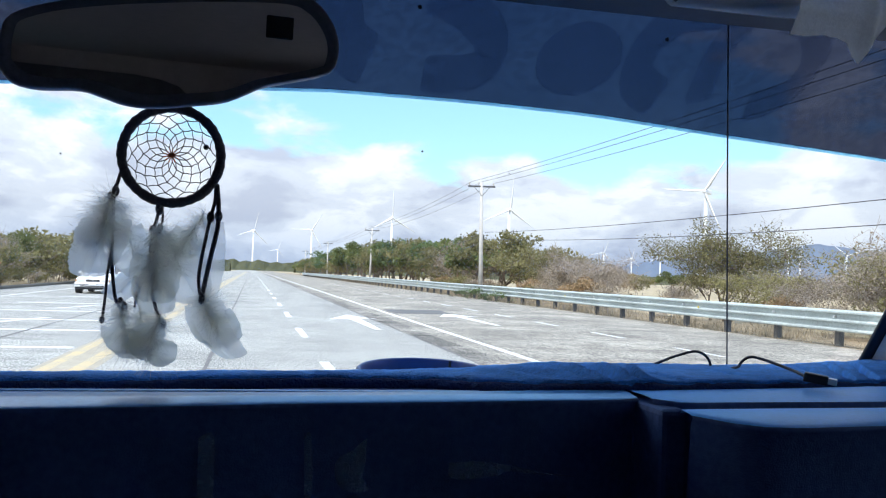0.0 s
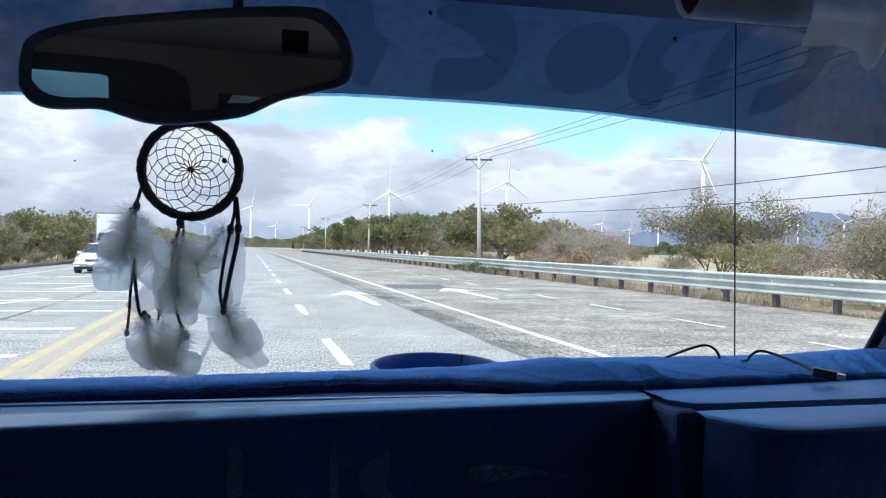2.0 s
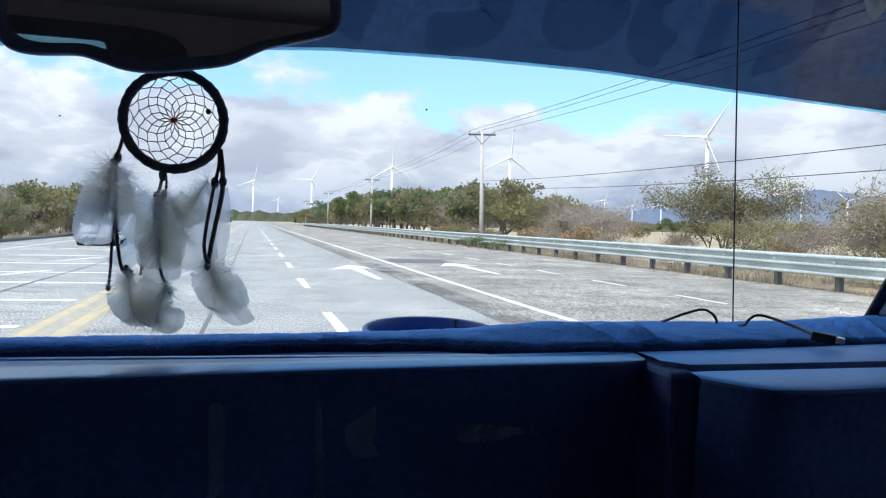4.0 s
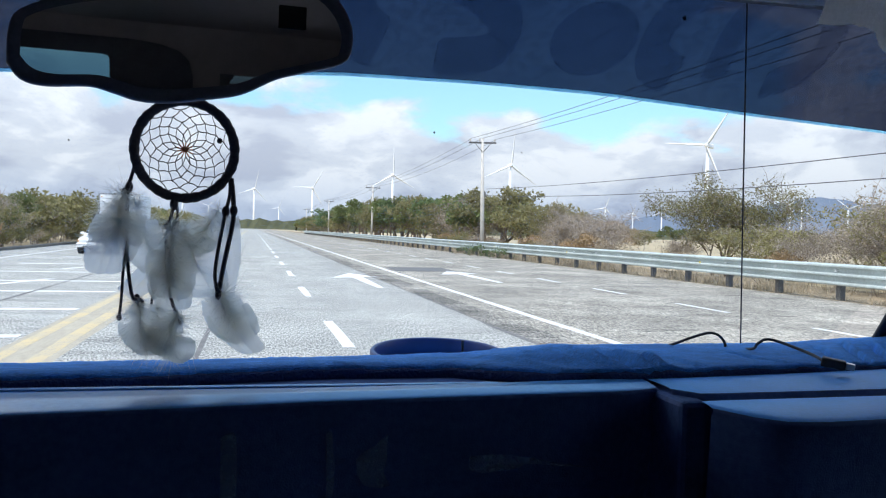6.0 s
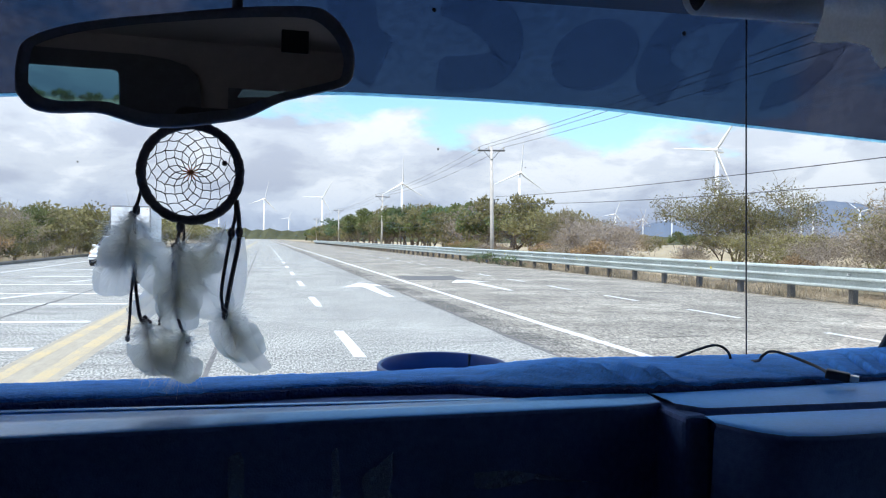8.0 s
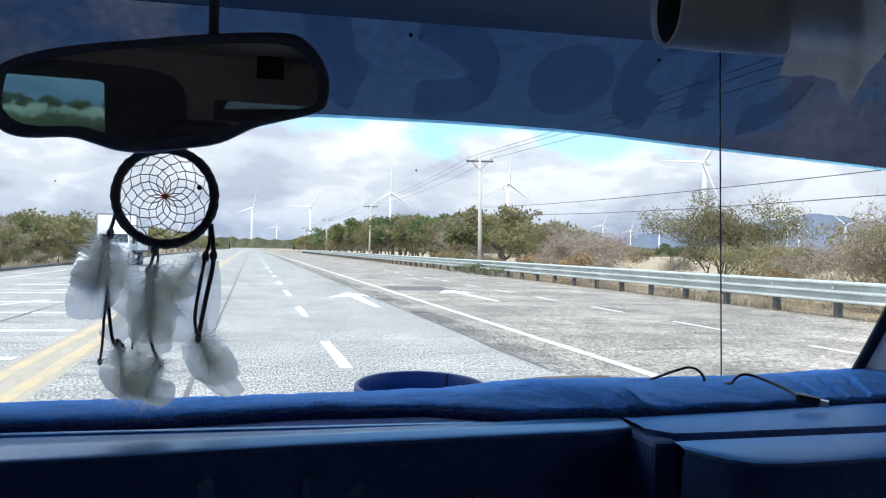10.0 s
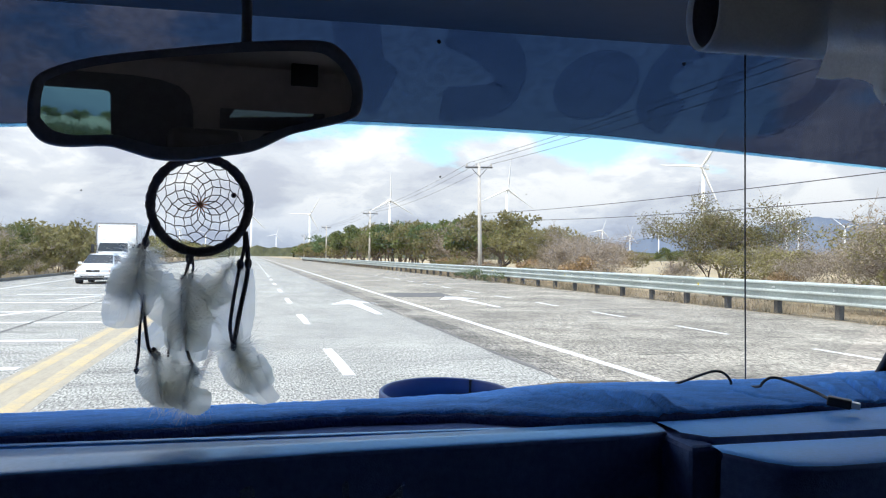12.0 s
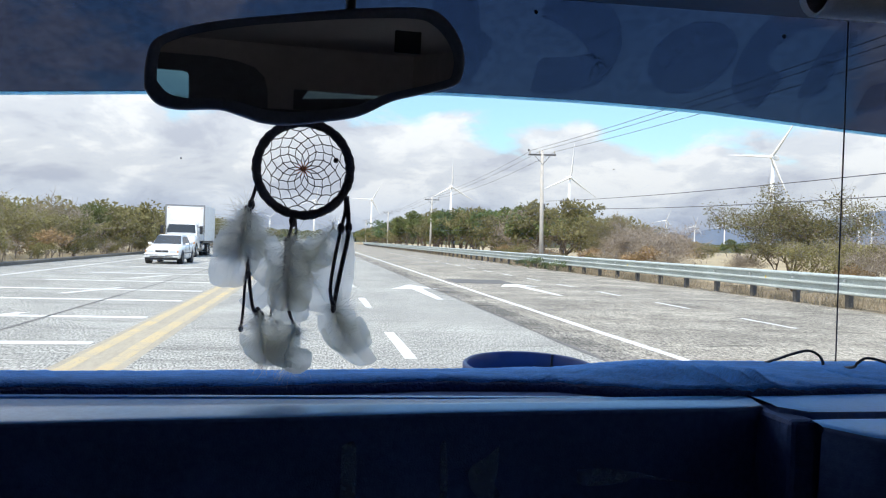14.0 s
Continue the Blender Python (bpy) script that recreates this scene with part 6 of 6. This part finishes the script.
    # feathers: place, length, half width, vane from, fluff, amount of down, turn, sideways curl
    for rnd, x, y, z, L, W, vane, fl, down, tilt, curl in (
            (1, -0.0465, -0.004, -0.038, 0.066, 0.0235, 0.45, 1.15, 1300, 5, -0.12), (2, -0.0400, 0.007, -0.042, 0.062, 0.0200, 0.50, 1.1, 700, -10, 0.18), (13, -0.0450, 0.004, -0.036, 0.045, 0.0220, 0.90, 1.2, 700, 12, -0.2),
            (3, -0.0085, -0.004, -0.060, 0.062, 0.0210, 0.65, 1.25, 1500, 3, 0.05), (4, -0.0020, 0.007, -0.064, 0.062, 0.0230, 0.40, 1.1, 900, -20, 0.10), (11, -0.0130, 0.006, -0.080, 0.050, 0.0140, 0.20, 0.7, 160, 24, -0.25), (14, -0.0060, 0.003, -0.085, 0.046, 0.0200, 0.60, 1.2, 700, 8, 0.1),
            (5, 0.0365, 0.004, -0.048, 0.070, 0.0120, 0.10, 0.6, 140, 3, 0.02), (6, 0.0270, 0.006, -0.048, 0.044, 0.0190, 0.70, 1.15, 900, 26, -0.10),
            (7, -0.0330, -0.004, -0.124, 0.045, 0.0220, 0.75, 1.15, 1100, 2, 0.20), (8, -0.0030, -0.004, -0.134, 0.038, 0.0230, 0.75, 1.15, 1000, 20, 0.10), (12, -0.0200, 0.004, -0.128, 0.038, 0.0210, 0.60, 1.1, 700, -6, 0.0),
            (9, 0.0290, 0.000, -0.116, 0.057, 0.0190, 0.25, 0.9, 500, -10, 0.36), (10, 0.0300, 0.005, -0.117, 0.046, 0.0230, 0.60, 1.15, 1200, -22, 0.10)):
        f = new("feather", feather_mesh(rnd, L, W, vane, fl, curl, down))
        f.parent = ob
        f.matrix_basis = pose(x, y, z, 0, tilt, 0)


dreamcatcher()


# rolled felt cloth under the visor
def felt_roll():
    ob = empty("felt_roll", nearer(0.93), "grey-white felt cloth rolled into an open tube with a hanging corner", "cloth roll")
    cx0, cx1, cy, cz, R, wl = 0.3435, 0.505, 0.633, 1.6185, 0.0315, 0.0028
    bm = bmesh.new()
    n = 40
    rows = []
    for k in range(25):
        s = k / 24
        x = cx0 + (cx1 - cx0) * s
        ring = []
        for r in (R, R - wl):
            for i in range(n):
                a = 2 * math.pi * i / n
                w = 1 + 0.02 * noise.noise(Vector((math.cos(a) * 1.5, math.sin(a) * 1.5, x * 20)))
                ring.append(bm.verts.new((x, cy + math.cos(a) * r * w * 0.86, cz + math.sin(a) * r * w)))
        rows.append(ring)
    for a, b in zip(rows, rows[1:]):
        for i in range(n):
            j = (i + 1) % n
            bm.faces.new((a[i], a[j], b[j], b[i]))
            bm.faces.new((a[n + i], b[n + i], b[n + j], a[n + j]))
    for ring in (rows[0], rows[-1]):
        for i in range(n):
            j = (i + 1) % n
            bm.faces.new((ring[i], ring[n + i], ring[n + j], ring[j]))
    bmesh.ops.recalc_face_normals(bm, faces=list(bm.faces))
    part("tube", bm, M["felt"], ob, smooth=True)
    inner = tube([(cx0 + 0.004, cy, cz), (cx0 + 0.03, cy, cz), (cx1 - 0.004, cy, cz)], R - wl - 0.0006, 28)
    for f in [f for f in inner.faces if len(f.verts) > 4]:
        inner.faces.remove(f)
    for v in inner.verts:
        v.co.y = cy + (v.co.y - cy) * 0.86
    part("lining", inner, M["suede"], ob, "dark inside of the roll", smooth=True)
    # loose flap with a ragged edge and a torn corner
    out = [(0.436, 1.652), (0.4345, 1.598), (0.4305, 1.566), (0.446, 1.5658), (0.460, 1.5675), (0.474, 1.5660), (0.4835, 1.563), (0.488, 1.555), (0.4945, 1.5478), (0.4985, 1.554), (0.504, 1.5635), (0.520, 1.583), (0.5435, 1.607), (0.525, 1.632), (0.503, 1.654)]
    bm = bmesh.new()

    def cloth(x, z):
        """Sag of the cloth: a soft fold down its length, the corner turned away."""
        fold = 0.006 * math.exp(-((x - 0.497 - 0.12 * (1.6 - z)) / 0.006) ** 2)
        away = 0.35 * max(0.0, x - 0.50)
        low_edge = 0.5 * max(0.0, 1.584 - z) if z > 1.56 else 0.012
        return 0.6015 - fold + away + low_edge + 0.0015 * noise.noise(Vector((x * 60, z * 60, 1)))
    step = 0.0022
    grid = {}
    poly = out

    def inside(px, pz):
        hit = False
        for (xa, za), (xb, zb) in zip(poly, poly[1:] + poly[:1]):
            if (za > pz) != (zb > pz) and px < xa + (pz - za) / (zb - za) * (xb - xa):
                hit = not hit
        return hit

    def corner(i, j):
        if (i, j) not in grid:
            px, pz = 0.430 + i * step, 1.546 + j * step
            px += 0.0007 * noise.noise(Vector((px * 400, pz * 400, 3)))
            grid[(i, j)] = bm.verts.new((px, cloth(px, pz), pz))
        return grid[(i, j)]
    for i in range(56):
        for j in range(52):
            if inside(0.430 + (i + 0.5) * step, 1.546 + (j + 0.5) * step):
                bm.faces.new((corner(i, j), corner(i + 1, j), corner(i + 1, j + 1), corner(i, j + 1)))
    for v in bm.verts:                      # trim the cut edge to the outline
        if v.is_boundary:
            best = None
            for (xa, za), (xb, zb) in zip(poly, poly[1:] + poly[:1]):
                ex, ez = xb - xa, zb - za
                s = max(0.0, min(1.0, ((v.co.x - xa) * ex + (v.co.z - za) * ez) / (ex * ex + ez * ez)))
                q = (xa + ex * s, za + ez * s)
                dd = (q[0] - v.co.x) ** 2 + (q[1] - v.co.z) ** 2
                if best is None or dd < best[0]:
                    best = (dd, q)
            px, pz = best[1]
            wob = 0.0006 * noise.noise(Vector((px * 500, pz * 500, 7)))
            v.co = Vector((px + wob, cloth(px, pz), pz + wob))
    bmesh.ops.recalc_face_normals(bm, faces=list(bm.faces))
    part("flap", bm, M["felt"], ob, "thin hanging corner of the cloth", smooth=True)
    g = np.random.RandomState(8)
    fv, ff = [], []
    k = 0
    edges = list(zip(out, out[1:]))[:12]
    for (xa, za), (xb, zb) in edges:
        L = math.hypot(xb - xa, zb - za)
        for _ in range(int(L * 9000)):
            s = g.rand()
            p = Vector((xa + (xb - xa) * s, cloth(xa + (xb - xa) * s, za + (zb - za) * s), za + (zb - za) * s))
            d = Vector((g.normal(0, 0.5), g.normal(0, 0.4), -0.7)).normalized() * g.uniform(0.0003, 0.0011)
            fv += [p - Vector((0.0002, 0, 0)), p + Vector((0.0002, 0, 0)), p + d]
            ff.append((k, k + 1, k + 2))
            k += 3
    for k2 in range(2600):
        a = g.uniform(0, 2 * math.pi)
        x0 = cx0 if k2 < 1300 else g.uniform(cx0, 0.447)
        if k2 >= 1300:
            a = -math.pi / 2 + g.normal(0, 0.25)
        p = Vector((x0, cy + math.cos(a) * (R - 0.0012 * (k2 < 1300)) * 0.86, cz + math.sin(a) * (R - 0.0012 * (k2 < 1300))))
        d = Vector((-0.8 if k2 < 1300 else g.normal(0, 0.4), math.cos(a) + g.normal(0, 0.4), math.sin(a) + g.normal(0, 0.4))).normalized() * g.uniform(0.0003, 0.0011)
        fv += [p - Vector((0, 0.0003, 0.0002)), p + Vector((0, 0.0003, 0.0002)), p + d]
        ff.append((k, k + 1, k + 2))
        k += 3
    raw("fuzz", fv, ff, M["felt_fuzz"], ob)


felt_roll()
seat = empty("rear_bench", pose(0, 0, 0), "dark cloth rear bench seat", "car seat")
part("backrest", box(-0.85, 0.82, -1.75, -1.55, 0.6, 1.28, 0.05, 3), M["seat"], seat)
part("cushion", box(-0.85, 0.82, -1.6, -1.05, 0.45, 0.68, 0.05, 3), M["seat"], seat)
for x in (0.30, 0.62):
    part("headrest", box(x - 0.13, x + 0.13, -1.75, -1.66, 1.28, 1.5, 0.04, 3), M["seat"], seat)

guardrail()
